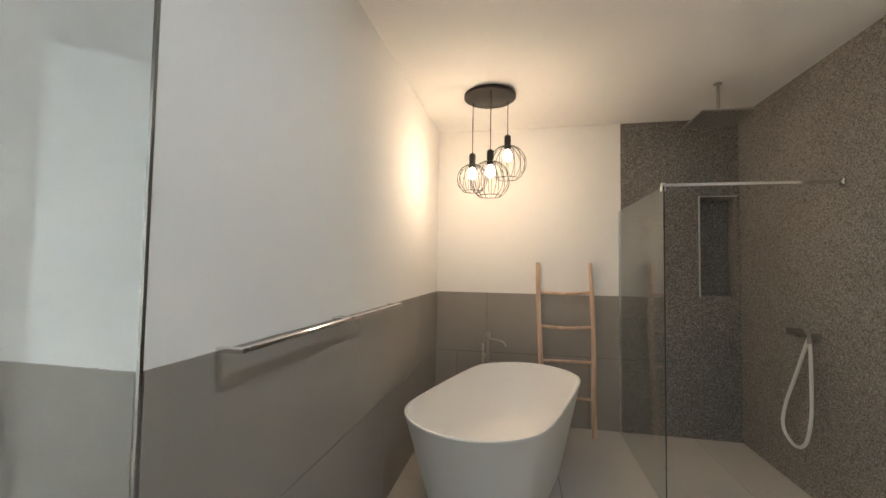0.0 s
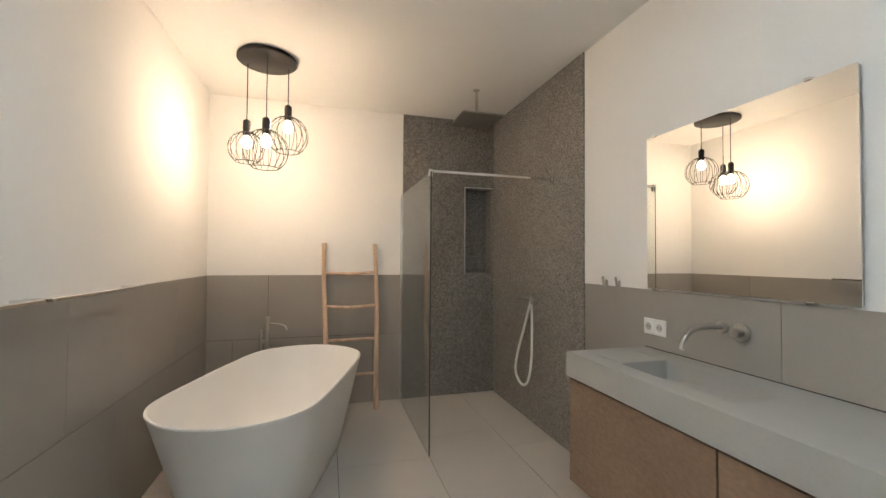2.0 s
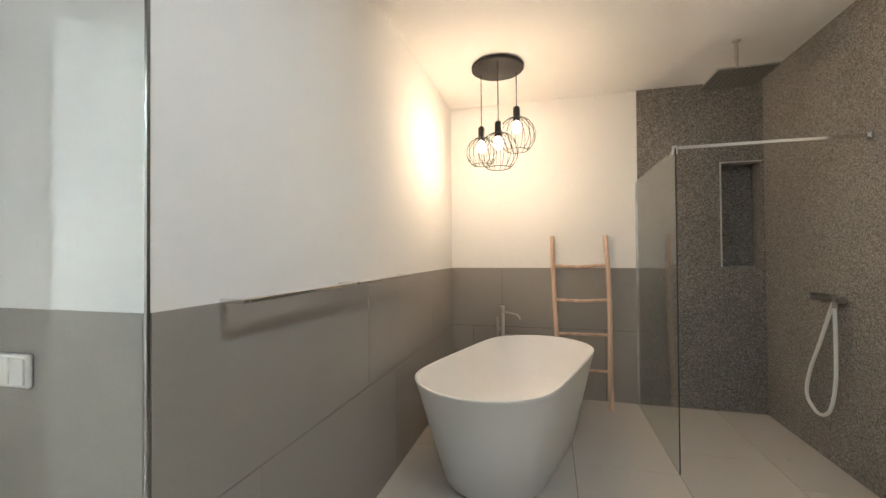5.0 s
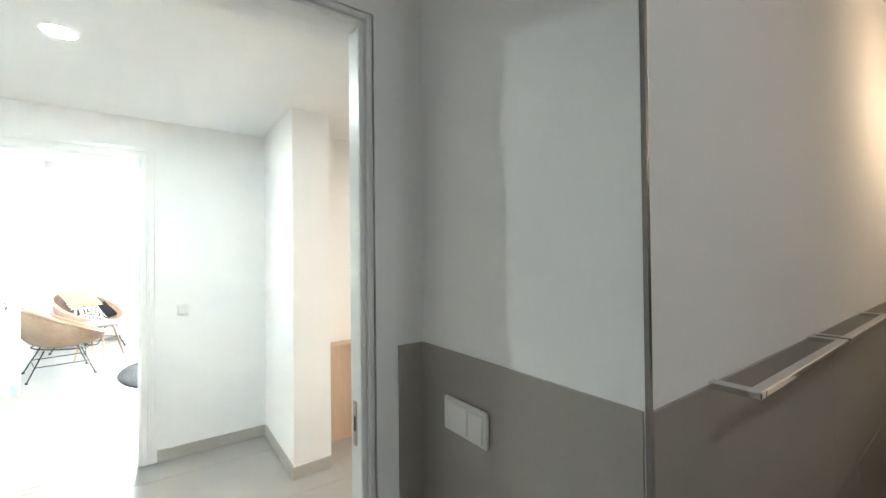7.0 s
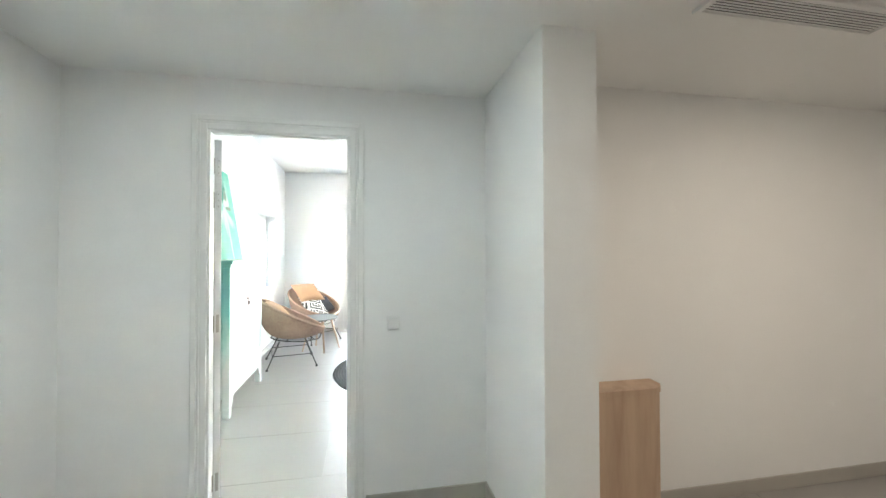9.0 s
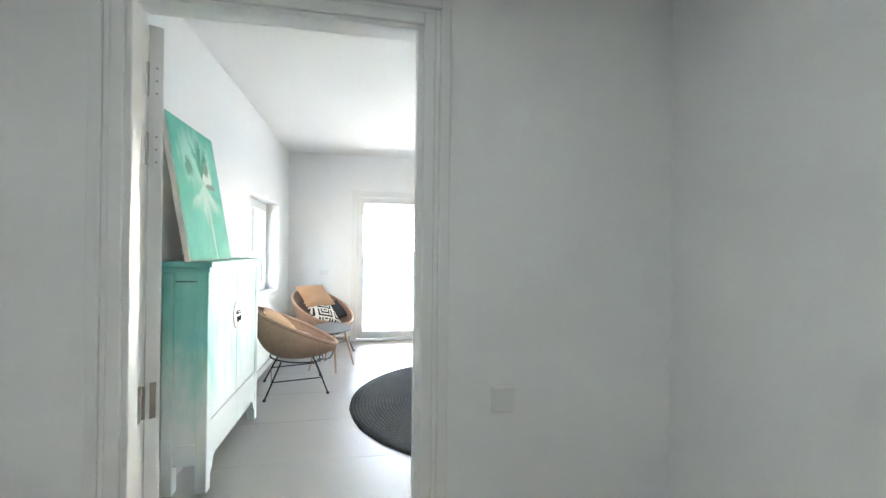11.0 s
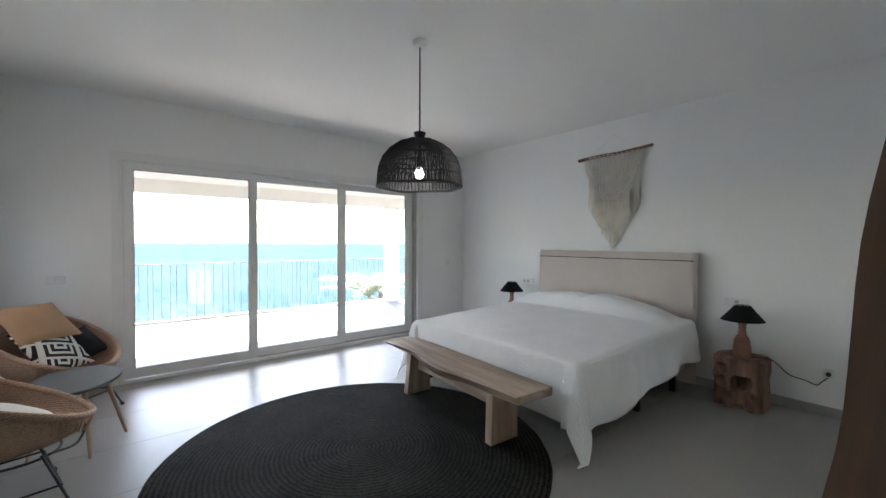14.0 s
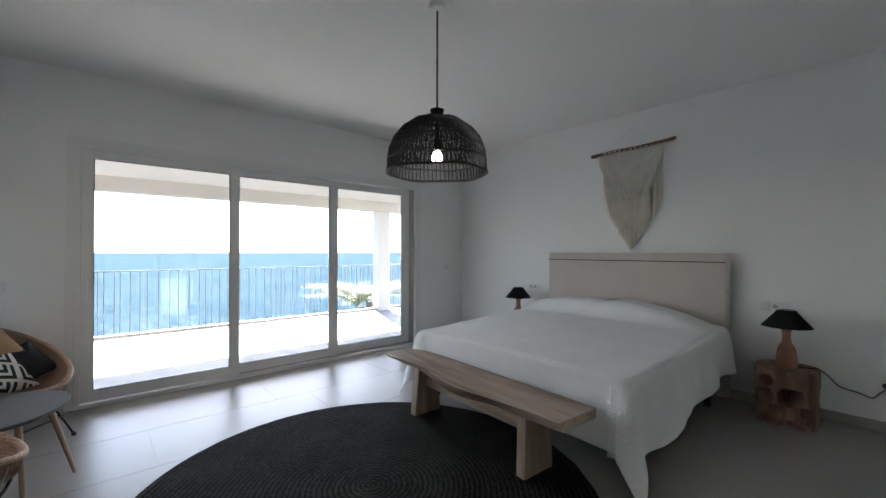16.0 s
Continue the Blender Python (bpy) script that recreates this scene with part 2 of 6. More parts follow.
def weave(name, dark, light, turns=260.0, rows=90.0):
    m, t, b = shader(name)
    at = coords(t)
    a = node(t, "ShaderNodeTexWave", Scale=rows, Distortion=3.0, Detail=3.0)
    a.bands_direction = "Z"
    c = node(t, "ShaderNodeTexNoise", Scale=turns, Detail=2.0)
    d = node(t, "ShaderNodeTexNoise", Scale=5.0, Detail=3.0)
    for n in (a, c, d):
        t.links.new(at, n.inputs["Vector"])
    mix = node(t, "ShaderNodeMath")
    mix.operation = "MULTIPLY_ADD"
    mix.inputs[1].default_value = 0.2
    t.links.new(a.outputs[1], mix.inputs[0])
    half = node(t, "ShaderNodeMath")
    half.operation = "MULTIPLY_ADD"
    half.inputs[1].default_value = 0.6
    t.links.new(c.outputs[0], half.inputs[0])
    third = node(t, "ShaderNodeMath")
    third.operation = "MULTIPLY"
    third.inputs[1].default_value = 0.3
    t.links.new(d.outputs[0], third.inputs[0])
    t.links.new(third.outputs[0], half.inputs[2])
    t.links.new(half.outputs[0], mix.inputs[2])
    t.links.new(ramp(t, mix.outputs[0], [(0.32, dark), (0.68, light)]), b.inputs["Base Color"])
    b.inputs["Roughness"].default_value = 0.8
    bump(t, b, mix.outputs[0], 0.6, 0.004)
    return m


def rug_material():
    """Braided jute in rings round the rug's own middle."""
    m, t, b = shader("charcoal_braided_jute")
    at = coords(t)
    rings = node(t, "ShaderNodeTexWave", Scale=10.0, Distortion=4.0, Detail=4.0)
    rings.wave_type, rings.rings_direction = "RINGS", "Z"
    rings.inputs["Detail Scale"].default_value = 6.0
    tuft = node(t, "ShaderNodeTexNoise", Scale=55.0, Detail=6.0, Roughness=0.7)
    worn = node(t, "ShaderNodeTexNoise", Scale=3.0, Detail=4.0)
    for n in (rings, tuft, worn):
        t.links.new(at, n.inputs["Vector"])
    mix = node(t, "ShaderNodeMath")
    mix.operation = "MULTIPLY_ADD"
    mix.inputs[1].default_value = 0.24
    t.links.new(rings.outputs[1], mix.inputs[0])
    half = node(t, "ShaderNodeMath")
    half.operation = "MULTIPLY_ADD"
    half.inputs[1].default_value = 0.5
    t.links.new(tuft.outputs[0], half.inputs[0])
    third = node(t, "ShaderNodeMath")
    third.operation = "MULTIPLY"
    third.inputs[1].default_value = 0.3
    t.links.new(worn.outputs[0], third.inputs[0])
    t.links.new(third.outputs[0], half.inputs[2])
    t.links.new(half.outputs[0], mix.inputs[2])
    t.links.new(ramp(t, mix.outputs[0], [(0.42, (0.004, 0.0038, 0.003)), (0.66, (0.034, 0.0318, 0.0258))]), b.inputs["Base Color"])
    b.inputs["Roughness"].default_value = 0.95
    b.inputs["Specular IOR Level"].default_value = 0.1
    bump(t, b, mix.outputs[0], 0.9, 0.008)
    return m


def quilt_material():
    """White waffle weave."""
    m, t, b = shader("white_waffle_cotton")
    at = coords(t)
    pits = node(t, "ShaderNodeTexVoronoi", Scale=62.0, Randomness=0.25)
    soft = node(t, "ShaderNodeTexNoise", Scale=4.0, Detail=3.0)
    t.links.new(at, pits.inputs["Vector"])
    t.links.new(at, soft.inputs["Vector"])
    t.links.new(ramp(t, soft.outputs[0], [(0.3, (0.85, 0.85, 0.87)), (0.7, (0.90, 0.90, 0.91))]), b.inputs["Base Color"])
    b.inputs["Roughness"].default_value = 0.95
    bump(t, b, pits.outputs["Distance"], 0.6, 0.010)
    return m


def turquoise():
    """Turquoise paint worn to white towards the bottom, in upright brush marks."""
    m, t, b = shader("worn_turquoise_paint")
    at = coords(t, (1, 1, 0.25))
    marks = node(t, "ShaderNodeTexNoise", Scale=14.0, Detail=5.0, Roughness=0.6)
    blotch = node(t, "ShaderNodeTexNoise", Scale=4.0, Detail=3.0)
    t.links.new(at, marks.inputs["Vector"])
    t.links.new(at, blotch.inputs["Vector"])
    place = t.nodes.new("ShaderNodeTexCoord")
    xyz = t.nodes.new("ShaderNodeSeparateXYZ")
    t.links.new(place.outputs["Object"], xyz.inputs[0])
    rise = node(t, "ShaderNodeMapRange")
    rise.inputs["From Min"].default_value, rise.inputs["From Max"].default_value = 0.42, 1.40
    t.links.new(xyz.outputs["Z"], rise.inputs["Value"])
    add = node(t, "ShaderNodeMath")
    add.operation = "MULTIPLY_ADD"
    add.inputs[1].default_value = 0.8
    t.links.new(marks.outputs[0], add.inputs[0])
    t.links.new(rise.outputs[0], add.inputs[2])
    add2 = node(t, "ShaderNodeMath")
    add2.operation = "MULTIPLY_ADD"
    add2.inputs[1].default_value = 0.7
    t.links.new(blotch.outputs[0], add2.inputs[0])
    t.links.new(add.outputs[0], add2.inputs[2])
    scale = node(t, "ShaderNodeMath")
    scale.operation = "MULTIPLY"
    scale.inputs[1].default_value = 0.5
    t.links.new(add2.outputs[0], scale.inputs[0])
    t.links.new(ramp(t, scale.outputs[0], [(0.40, (0.60, 0.63, 0.62)), (0.53, (0.40, 0.57, 0.535)), (0.66, (0.20, 0.475, 0.435)), (0.88, (0.12, 0.40, 0.365))]), b.inputs["Base Color"])
    b.inputs["Roughness"].default_value = 0.5
    bump(t, b, marks.outputs[0], 0.15, 0.002)
    return m


def canvas_paint():
    """An abstract turquoise painting: green ground, one dark leafy splash and pale washes under it."""
    m, t, b = shader("turquoise_canvas")
    place = t.nodes.new("ShaderNodeTexCoord").outputs["Object"]

    def field(scale, detail, distortion=0.0, stretch=(1, 1, 1)):
        at = t.nodes.new("ShaderNodeMapping")
        at.inputs["Scale"].default_value = stretch
        t.links.new(place, at.inputs["Vector"])
        n = node(t, "ShaderNodeTexNoise", Scale=scale, Detail=detail, Distortion=distortion)
        t.links.new(at.outputs[0], n.inputs["Vector"])
        return n.outputs[0]

    def blot(x, z, wide, tall, rough_edge, wobble):
        """1 inside an uneven blot round (x, z), 0 outside."""
        at = t.nodes.new("ShaderNodeMapping")
        at.inputs["Location"].default_value = (-x / wide, 0, -z / tall)
        at.inputs["Scale"].default_value = (1 / wide, 0, 1 / tall)
        t.links.new(place, at.inputs["Vector"])
        far = t.nodes.new("ShaderNodeVectorMath")
        far.operation = "LENGTH"
        t.links.new(at.outputs[0], far.inputs[0])
        add = node(t, "ShaderNodeMath")
        add.operation = "MULTIPLY_ADD"
        add.inputs[1].default_value = rough_edge
        t.links.new(wobble, add.inputs[0])
        t.links.new(far.outputs["Value"], add.inputs[2])
        level = node(t, "ShaderNodeMath")
        level.operation = "MULTIPLY_ADD"
        level.inputs[1].default_value, level.inputs[2].default_value = 0.4, -0.2 * rough_edge
        t.links.new(add.outputs[0], level.inputs[0])
        return ramp(t, level.outputs[0], [(0.26, (1, 1, 1)), (0.46, (0, 0, 0))])

    def over(under, colour, mask):
        mix = t.nodes.new("ShaderNodeMix")
        mix.data_type = "RGBA"
        t.links.new(mask, mix.inputs[0])
        t.links.new(under, mix.inputs[6])
        mix.inputs[7].default_value = (*colour, 1)
        return mix.outputs[2]

    def fan(x, z, first, last_way, fingers, short, long, wobble):
        """1 on fingers that spread from (x, z) between two directions (degrees, 90 is up), 0 elsewhere."""
        split = t.nodes.new("ShaderNodeSeparateXYZ")
        t.links.new(place, split.inputs[0])

        def calc(kind, a, b_in=None):
            n = t.nodes.new("ShaderNodeMath")
            n.operation = kind
            for k, value in enumerate((a, b_in)):
                if value is None:
                    continue
                if isinstance(value, (int, float)):
                    n.inputs[k].default_value = value
                else:
                    t.links.new(value, n.inputs[k])
            return n.outputs[0]

        dx, dz = calc("SUBTRACT", split.outputs["X"], x), calc("SUBTRACT", split.outputs["Z"], z)
        jog = calc("MULTIPLY", calc("SUBTRACT", wobble, 0.5), 0.7)
        way = calc("ADD", calc("ARCTAN2", dz, dx), jog)
        far = calc("SQRT", calc("ADD", calc("MULTIPLY", dx, dx), calc("MULTIPLY", dz, dz)))
        wave = calc("ADD", calc("MULTIPLY", calc("SINE", calc("MULTIPLY", way, float(fingers))), 0.5), 0.5)
        reach = calc("ADD", calc("MULTIPLY", wave, long - short), short)
        inside = calc("MULTIPLY", calc("SUBTRACT", reach, calc("ADD", far, calc("MULTIPLY", jog, 0.25))), 9.0)
        low = calc("MULTIPLY", calc("SUBTRACT", way, radians(first)), 7.0)
        high = calc("MULTIPLY", calc("SUBTRACT", radians(last_way), way), 7.0)
        mask = calc("MINIMUM", calc("MINIMUM", low, high), inside)
        return ramp(t, calc("MULTIPLY", calc("ADD", mask, 0.5), 0.6), [(0.0, (0, 0, 0)), (0.85, (1, 1, 1))])

    ground = ramp(t, field(2.4, 4.0, 0.8), [(0.3, (0.06, 0.36, 0.28)), (0.52, (0.12, 0.46, 0.37)), (0.75, (0.22, 0.56, 0.47))])
    streaks, leaves = field(9.0, 5.0, 0.6, (1.6, 1, 0.5)), field(11.0, 4.0, 0.8)
    last = over(ground, (0.30, 0.60, 0.52), blot(0.0, 0.68, 0.28, 0.20, 1.6, streaks))
    last = over(last, (0.44, 0.64, 0.56), fan(-0.045, 0.53, -152, -38, 7, 0.17, 0.27, streaks))
    last = over(last, (0.46, 0.62, 0.54), fan(-0.045, 0.53, 118, 158, 9, 0.12, 0.22, streaks))
    last = over(last, (0.58, 0.70, 0.62), blot(-0.13, 0.58, 0.10, 0.07, 1.3, streaks))
    last = over(last, (0.035, 0.25, 0.17), fan(-0.035, 0.55, 62, 128, 13, 0.17, 0.29, leaves))
    last = over(last, (0.09, 0.27, 0.20), blot(0.15, 0.61, 0.06, 0.06, 1.4, leaves))
    last = over(last, (0.16, 0.25, 0.19), blot(-0.13, 0.64, 0.05, 0.06, 1.4, leaves))
    last = over(last, (0.15, 0.22, 0.18), blot(-0.17, 0.52, 0.09, 0.02, 1.0, leaves))
    last = over(last, (0.42, 0.62, 0.54), blot(-0.08, 0.17, 0.018, 0.22, 0.9, streaks))
    t.links.new(last, b.inputs["Base Color"])
    b.inputs["Roughness"].default_value = 0.75
    bump(t, b, streaks, 0.2, 0.003)
    return m


def maze_cloth():
    """Black cloth with white angular bands."""
    m, t, b = shader("black_white_maze_cloth")
    at = coords(t, (7.2, 7.2, 7.2), (0, 0, 0.35))
    axes = t.nodes.new("ShaderNodeSeparateXYZ")
    t.links.new(at, axes.inputs[0])

    def maths(kind, first, second=None):
        n = t.nodes.new("ShaderNodeMath")
        n.operation = kind
        t.links.new(first, n.inputs[0])
        if isinstance(second, float):
            n.inputs[1].default_value = second
        elif second:
            t.links.new(second, n.inputs[1])
        return n.outputs[0]

    key = maths("MAXIMUM", maths("PINGPONG", axes.outputs["X"], 1.0), maths("FRACT", axes.outputs["Y"]))
    bands = maths("FRACT", maths("MULTIPLY", key, 3.0))
    r = t.nodes.new("ShaderNodeValToRGB")
    r.color_ramp.interpolation = "CONSTANT"
    r.color_ramp.elements[0].color = (0.02, 0.019, 0.018, 1)
    r.color_ramp.elements[1].position, r.color_ramp.elements[1].color = 0.55, (0.62, 0.60, 0.55, 1)
    t.links.new(bands, r.inputs[0])
    t.links.new(r.outputs[0], b.inputs["Base Color"])
    b.inputs["Roughness"].default_value = 0.95
    return m


def sea_material():
    m, t, b = shader("sea_water")
    at = coords(t)
    long = coords(t, (1.0, 0.40, 1.0))
    swell = node(t, "ShaderNodeTexNoise", Scale=0.02, Detail=6.0, Roughness=0.6)
    chop = node(t, "ShaderNodeTexNoise", Scale=0.9, Detail=8.0, Roughness=0.72)
    t.links.new(at, swell.inputs["Vector"])
    t.links.new(long, chop.inputs["Vector"])
    both = node(t, "ShaderNodeMath")
    both.operation = "MULTIPLY_ADD"
    both.inputs[1].default_value = 0.14
    t.links.new(swell.outputs[0], both.inputs[0])
    part_chop = node(t, "ShaderNodeMath")
    part_chop.operation = "MULTIPLY"
    part_chop.inputs[1].default_value = 0.86
    t.links.new(chop.outputs[0], part_chop.inputs[0])
    t.links.new(part_chop.outputs[0], both.inputs[2])
    # light and shade of the waves is put into the base colour
    t.links.new(ramp(t, both.outputs[0], [(0.42, (0.014, 0.034, 0.050)), (0.50, (0.040, 0.070, 0.086)), (0.58, (0.105, 0.138, 0.150))]), b.inputs["Base Color"])
    b.inputs["Roughness"].default_value = 0.6
    b.inputs["Specular IOR Level"].default_value = 0.0
    mix = node(t, "ShaderNodeMath")
    mix.operation = "MULTIPLY_ADD"
    mix.inputs[1].default_value = 0.25
    t.links.new(chop.outputs[0], mix.inputs[0])
    t.links.new(swell.outputs[0], mix.inputs[2])
    bump(t, b, mix.outputs[0], 0.9, 2.2)
    return m


MOSAIC = mosaic()
RATTAN = weave("natural_rattan_weave", (0.20, 0.12, 0.08), (0.46, 0.305, 0.22), 110, 26)
RUG = rug_material()
QUILT = quilt_material()
TURQUOISE = turquoise()
CANVAS = canvas_paint()
MAZE = maze_cloth()
SEA = sea_material()


# ---- mesh tools ----
def finish(bm, name, smooth=False):
    mesh = bpy.data.meshes.new(name)
    bmesh.ops.recalc_face_normals(bm, faces=bm.faces)
    bm.to_mesh(mesh)
    bm.free()
    if smooth:
        for p in mesh.polygons:
            p.use_smooth = True
        mesh.set_sharp_from_angle(angle=radians(40))
    return mesh


def part(name, bm, material, parent=None, label="", smooth=False):
    """Links a bmesh as one mesh object under a thing or a part."""
    ob = new(name, finish(bm, name, smooth))
    ob.data.materials.append(material)
    ob.parent = parent
    return tagged(ob, label)


def thing(name, label, category, at=(0, 0, 0), turn=0, group="", kind=""):
    ob = new(name)
    ob.empty_display_size = 0.1
    ob.matrix_world = pose(*at, 0, 0, turn)
    return tagged(ob, label, category, group, kind)


def structure(name, bm, material, label="", smooth=False):
    ob = part(name, bm, material, None, label, smooth)
    return tagged(ob, label, "", "", "structure")


def box(x0, x1, y0, y1, z0, z1, edge=0.0, bm=None, m=None, steps=1):
    bm = bm or bmesh.new()
    made = bmesh.ops.create_cube(bm, size=1.0)["verts"]
    for v in made:
        v.co = Vector((x0 + (v.co.x + 0.5) * (x1 - x0), y0 + (v.co.y + 0.5) * (y1 - y0), z0 + (v.co.z + 0.5) * (z1 - z0)))
    if edge:
        edges = list({e for v in made for e in v.link_edges})
        done = bmesh.ops.bevel(bm, geom=edges, offset=edge, segments=steps, affect="EDGES", profile=0.5)
        made = [v for v in bm.verts if v in set(done["verts"]) or v in made] if m else made
    if m:
        bmesh.ops.transform(bm, matrix=m, verts=[v for v in made if v.is_valid])
    return bm


def lathe(profile, sides=32, centre=(0, 0, 0), bm=None, close=True):
    """Turns a profile of (radius, height) round the upright axis."""
    bm = bm or bmesh.new()
    rings = []
    for r, z in profile:
        rings.append([bm.verts.new((centre[0] + r * math.cos(a), centre[1] + r * math.sin(a), centre[2] + z)) for a in (2 * math.pi * k / sides for k in range(sides))])
    for low, high in zip(rings, rings[1:]):
        for k in range(sides):
            bm.faces.new((low[k], low[(k + 1) % sides], high[(k + 1) % sides], high[k]))
    if close:
        bm.faces.new(rings[0])
        bm.faces.new(rings[-1])
    return bm


def tube(points, radius, sides=8, bm=None, closed=False, ends=None):
    """A round rod along a line of points; ends: radii at the first and last point."""
    bm = bm or bmesh.new()
    pts = [Vector(p) for p in points]
    n = len(pts)
    rings, side = [], None
    for k, p in enumerate(pts):
        way = (pts[(k + 1) % n] - pts[k - 1]) if closed else pts[min(k + 1, n - 1)] - pts[max(k - 1, 0)]
        way.normalize()
        if side is None:
            side = way.orthogonal().normalized()
        side = (side - way * side.dot(way)).normalized()
        up = way.cross(side)
        r = radius if ends is None else ends[0] + (ends[1] - ends[0]) * k / (n - 1)
        rings.append([bm.verts.new(p + r * (math.cos(a) * side + math.sin(a) * up)) for a in (2 * math.pi * j / sides for j in range(sides))])
    pairs = list(zip(rings, rings[1:])) + ([(rings[-1], rings[0])] if closed else [])
    for a, b in pairs:
        for j in range(sides):
            bm.faces.new((a[j], a[(j + 1) % sides], b[(j + 1) % sides], b[j]))
    if not closed:
        bm.faces.new(rings[0])
        bm.faces.new(rings[-1])
    return bm


def curve(points, steps=8):
    """A smooth line through the points."""
    pts = [Vector(p) for p in points]
    pts = [2 * pts[0] - pts[1]] + pts + [2 * pts[-1] - pts[-2]]
    out = []
    for k in range(1, len(pts) - 2):
        a, b, c, d = pts[k - 1 : k + 3]
        for s in range(steps):
            u = s / steps
            out.append(0.5 * (2 * b + (c - a) * u + (2 * a - 5 * b + 4 * c - d) * u * u + (3 * b - a - 3 * c + d) * u**3))
    return out + [pts[-2]]


def slab(outline, z0, z1, bm=None):
    """A flat plate of any outline."""
    bm = bm or bmesh.new()
    low = [bm.verts.new((x, y, z0)) for x, y in outline]
    high = [bm.verts.new((x, y, z1)) for x, y in outline]
    bm.faces.new(low)
    bm.faces.new(high)
    for k in range(len(low)):
        j = (k + 1) % len(low)
        bm.faces.new((low[k], low[j], high[j], high[k]))
    return bm


def pierced(axis, c0, c1, u0, u1, z0, z1, holes=()):
    """A wall across the axis from c0 to c1 in depth, u0 to u1 in length, with holes (u0, u1, z0, z1) right through."""
    bm = bmesh.new()
    us = sorted({u0, u1, *(h[0] for h in holes), *(h[1] for h in holes)})
    zs = sorted({z0, z1, *(h[2] for h in holes), *(h[3] for h in holes)})
    solid = {}
    for i in range(len(us) - 1):
        for j in range(len(zs) - 1):
            u, z = (us[i] + us[i + 1]) / 2, (zs[j] + zs[j + 1]) / 2
            solid[i, j] = not any(h[0] < u < h[1] and h[2] < z < h[3] for h in holes)
    put = (lambda c, u, z: (c, u, z)) if axis == "x" else (lambda c, u, z: (u, c, z))
    grid = {}

    def vert(c, i, j):
        if (c, i, j) not in grid:
            grid[c, i, j] = bm.verts.new(put((c0, c1)[c], us[i], zs[j]))
        return grid[c, i, j]

    for (i, j), full in solid.items():
        if not full:
            continue
        for c in (0, 1):
            bm.faces.new([vert(c, i, j), vert(c, i + 1, j), vert(c, i + 1, j + 1), vert(c, i, j + 1)])
        for di, dj, a, b in ((-1, 0, (i, j), (i, j + 1)), (1, 0, (i + 1, j), (i + 1, j + 1)), (0, -1, (i, j), (i + 1, j)), (0, 1, (i, j + 1), (i + 1, j + 1))):
            if not solid.get((i + di, j + dj)):
                bm.faces.new([vert(0, *a), vert(0, *b), vert(1, *b), vert(1, *a)])
    return bm


# ---- structure ----
NX0, NX1, NZ0, NZ1 = 1.39, 1.69, 1.20, 2.07
wall_left = structure("wall_bathroom_left", pierced("x", XL - 0.12, XL, 0.89, YB + 0.25, -0.02, ZB), PLASTER, "white plastered bathroom wall above grey tiles")
wall_wc = structure("wall_bathroom_cistern", pierced("y", 0.89, 1.01, XD1, XL - 0.12, -0.02, ZB), PLASTER, "white plastered cistern wall above grey tiles")
wall_door = structure("wall_bathroom_door", pierced("x", XDM, XD0, YS - 0.12, 0.89, -0.02, ZB, [(-0.1, 0.736, -0.02, 2.12)]), PLASTER, "white plastered wall with a doorway")
structure("wall_hall_door", pierced("x", XD1, XDM, YS - 0.12, 0.89, -0.02, ZB, [(-0.15, 0.80, -0.02, 2.17)]), PLASTER, "white plastered hall wall with a doorway")
wall_back = structure("wall_bathroom_back", pierced("y", YB, YB + 0.25, XL, XR + 0.12, -0.02, ZB, [(NX0, NX1, NZ0, NZ1)]), PLASTER, "white plastered bathroom end wall")
wall_right = structure("wall_bathroom_right", pierced("x", XR, XR + 0.12, YS - 0.12, YB, -0.02, ZB), PLASTER, "white plastered bathroom wall above grey tiles")
wall_south = structure("wall_bathroom_south", pierced("y", YS - 0.12, YS, XD0, XR, -0.02, ZB), PLASTER, "white plastered bathroom wall")
structure("ceiling_bathroom", box(XD1, XR + 0.12, YS - 0.12, YB + 0.25, ZB, ZB + 0.1), CEILING, "smooth white bathroom ceiling")

wall_entry = structure("wall_bedroom_door", pierced("x", XE, XH, YL - 0.25, YH + 0.15, -0.02, ZC, [(-0.617, 0.188, -0.02, 2.165)]), PLASTER, "white plastered wall with a bedroom doorway")
structure("wall_hall_stub", pierced("y", 0.968, 1.215, XH, -3.28, -0.02, ZH), PLASTER, "white plastered wall end in the hall")
structure("wall_hall_far", pierced("x", XH, -3.79, 1.215, 3.885, -0.02, ZH), PLASTER, "white plastered hall wall")
structure("wall_hall_end", pierced("y", 3.885, 4.02, XH, XL - 0.12, -0.02, ZH), PLASTER, "white plastered hall end wall")
structure("wall_hall_left", pierced("y", YS - 0.12, YS + 0.03, XH, XD1, -0.02, ZH), PLASTER, "white plastered hall side wall")
structure("ceiling_hall", box(XH, XD1, YS - 0.12, 4.02, ZH, ZH + 0.08), CEILING, "smooth white hall ceiling")
structure("ceiling_hall_nook", box(XD1, XL - 0.12, 1.01, 4.02, ZH, ZH + 0.08), CEILING, "smooth white hall ceiling")

wall_window = structure("wall_bedroom_window", pierced("x", XW - 0.25, XW, YL - 0.25, YH + 0.15, -0.02, ZC, [(-0.185, 3.67, -0.02, 2.39)]), PLASTER, "white plastered bedroom wall with a wide sliding door")
wall_head = structure("wall_bedroom_head", pierced("y", YH, YH + 0.15, XW, XE, -0.02, ZC), PLASTER, "white plastered bedroom wall behind the bed")
SX0, SX1, SZ0, SZ1 = -8.90, -7.49, 0.92, 2.11
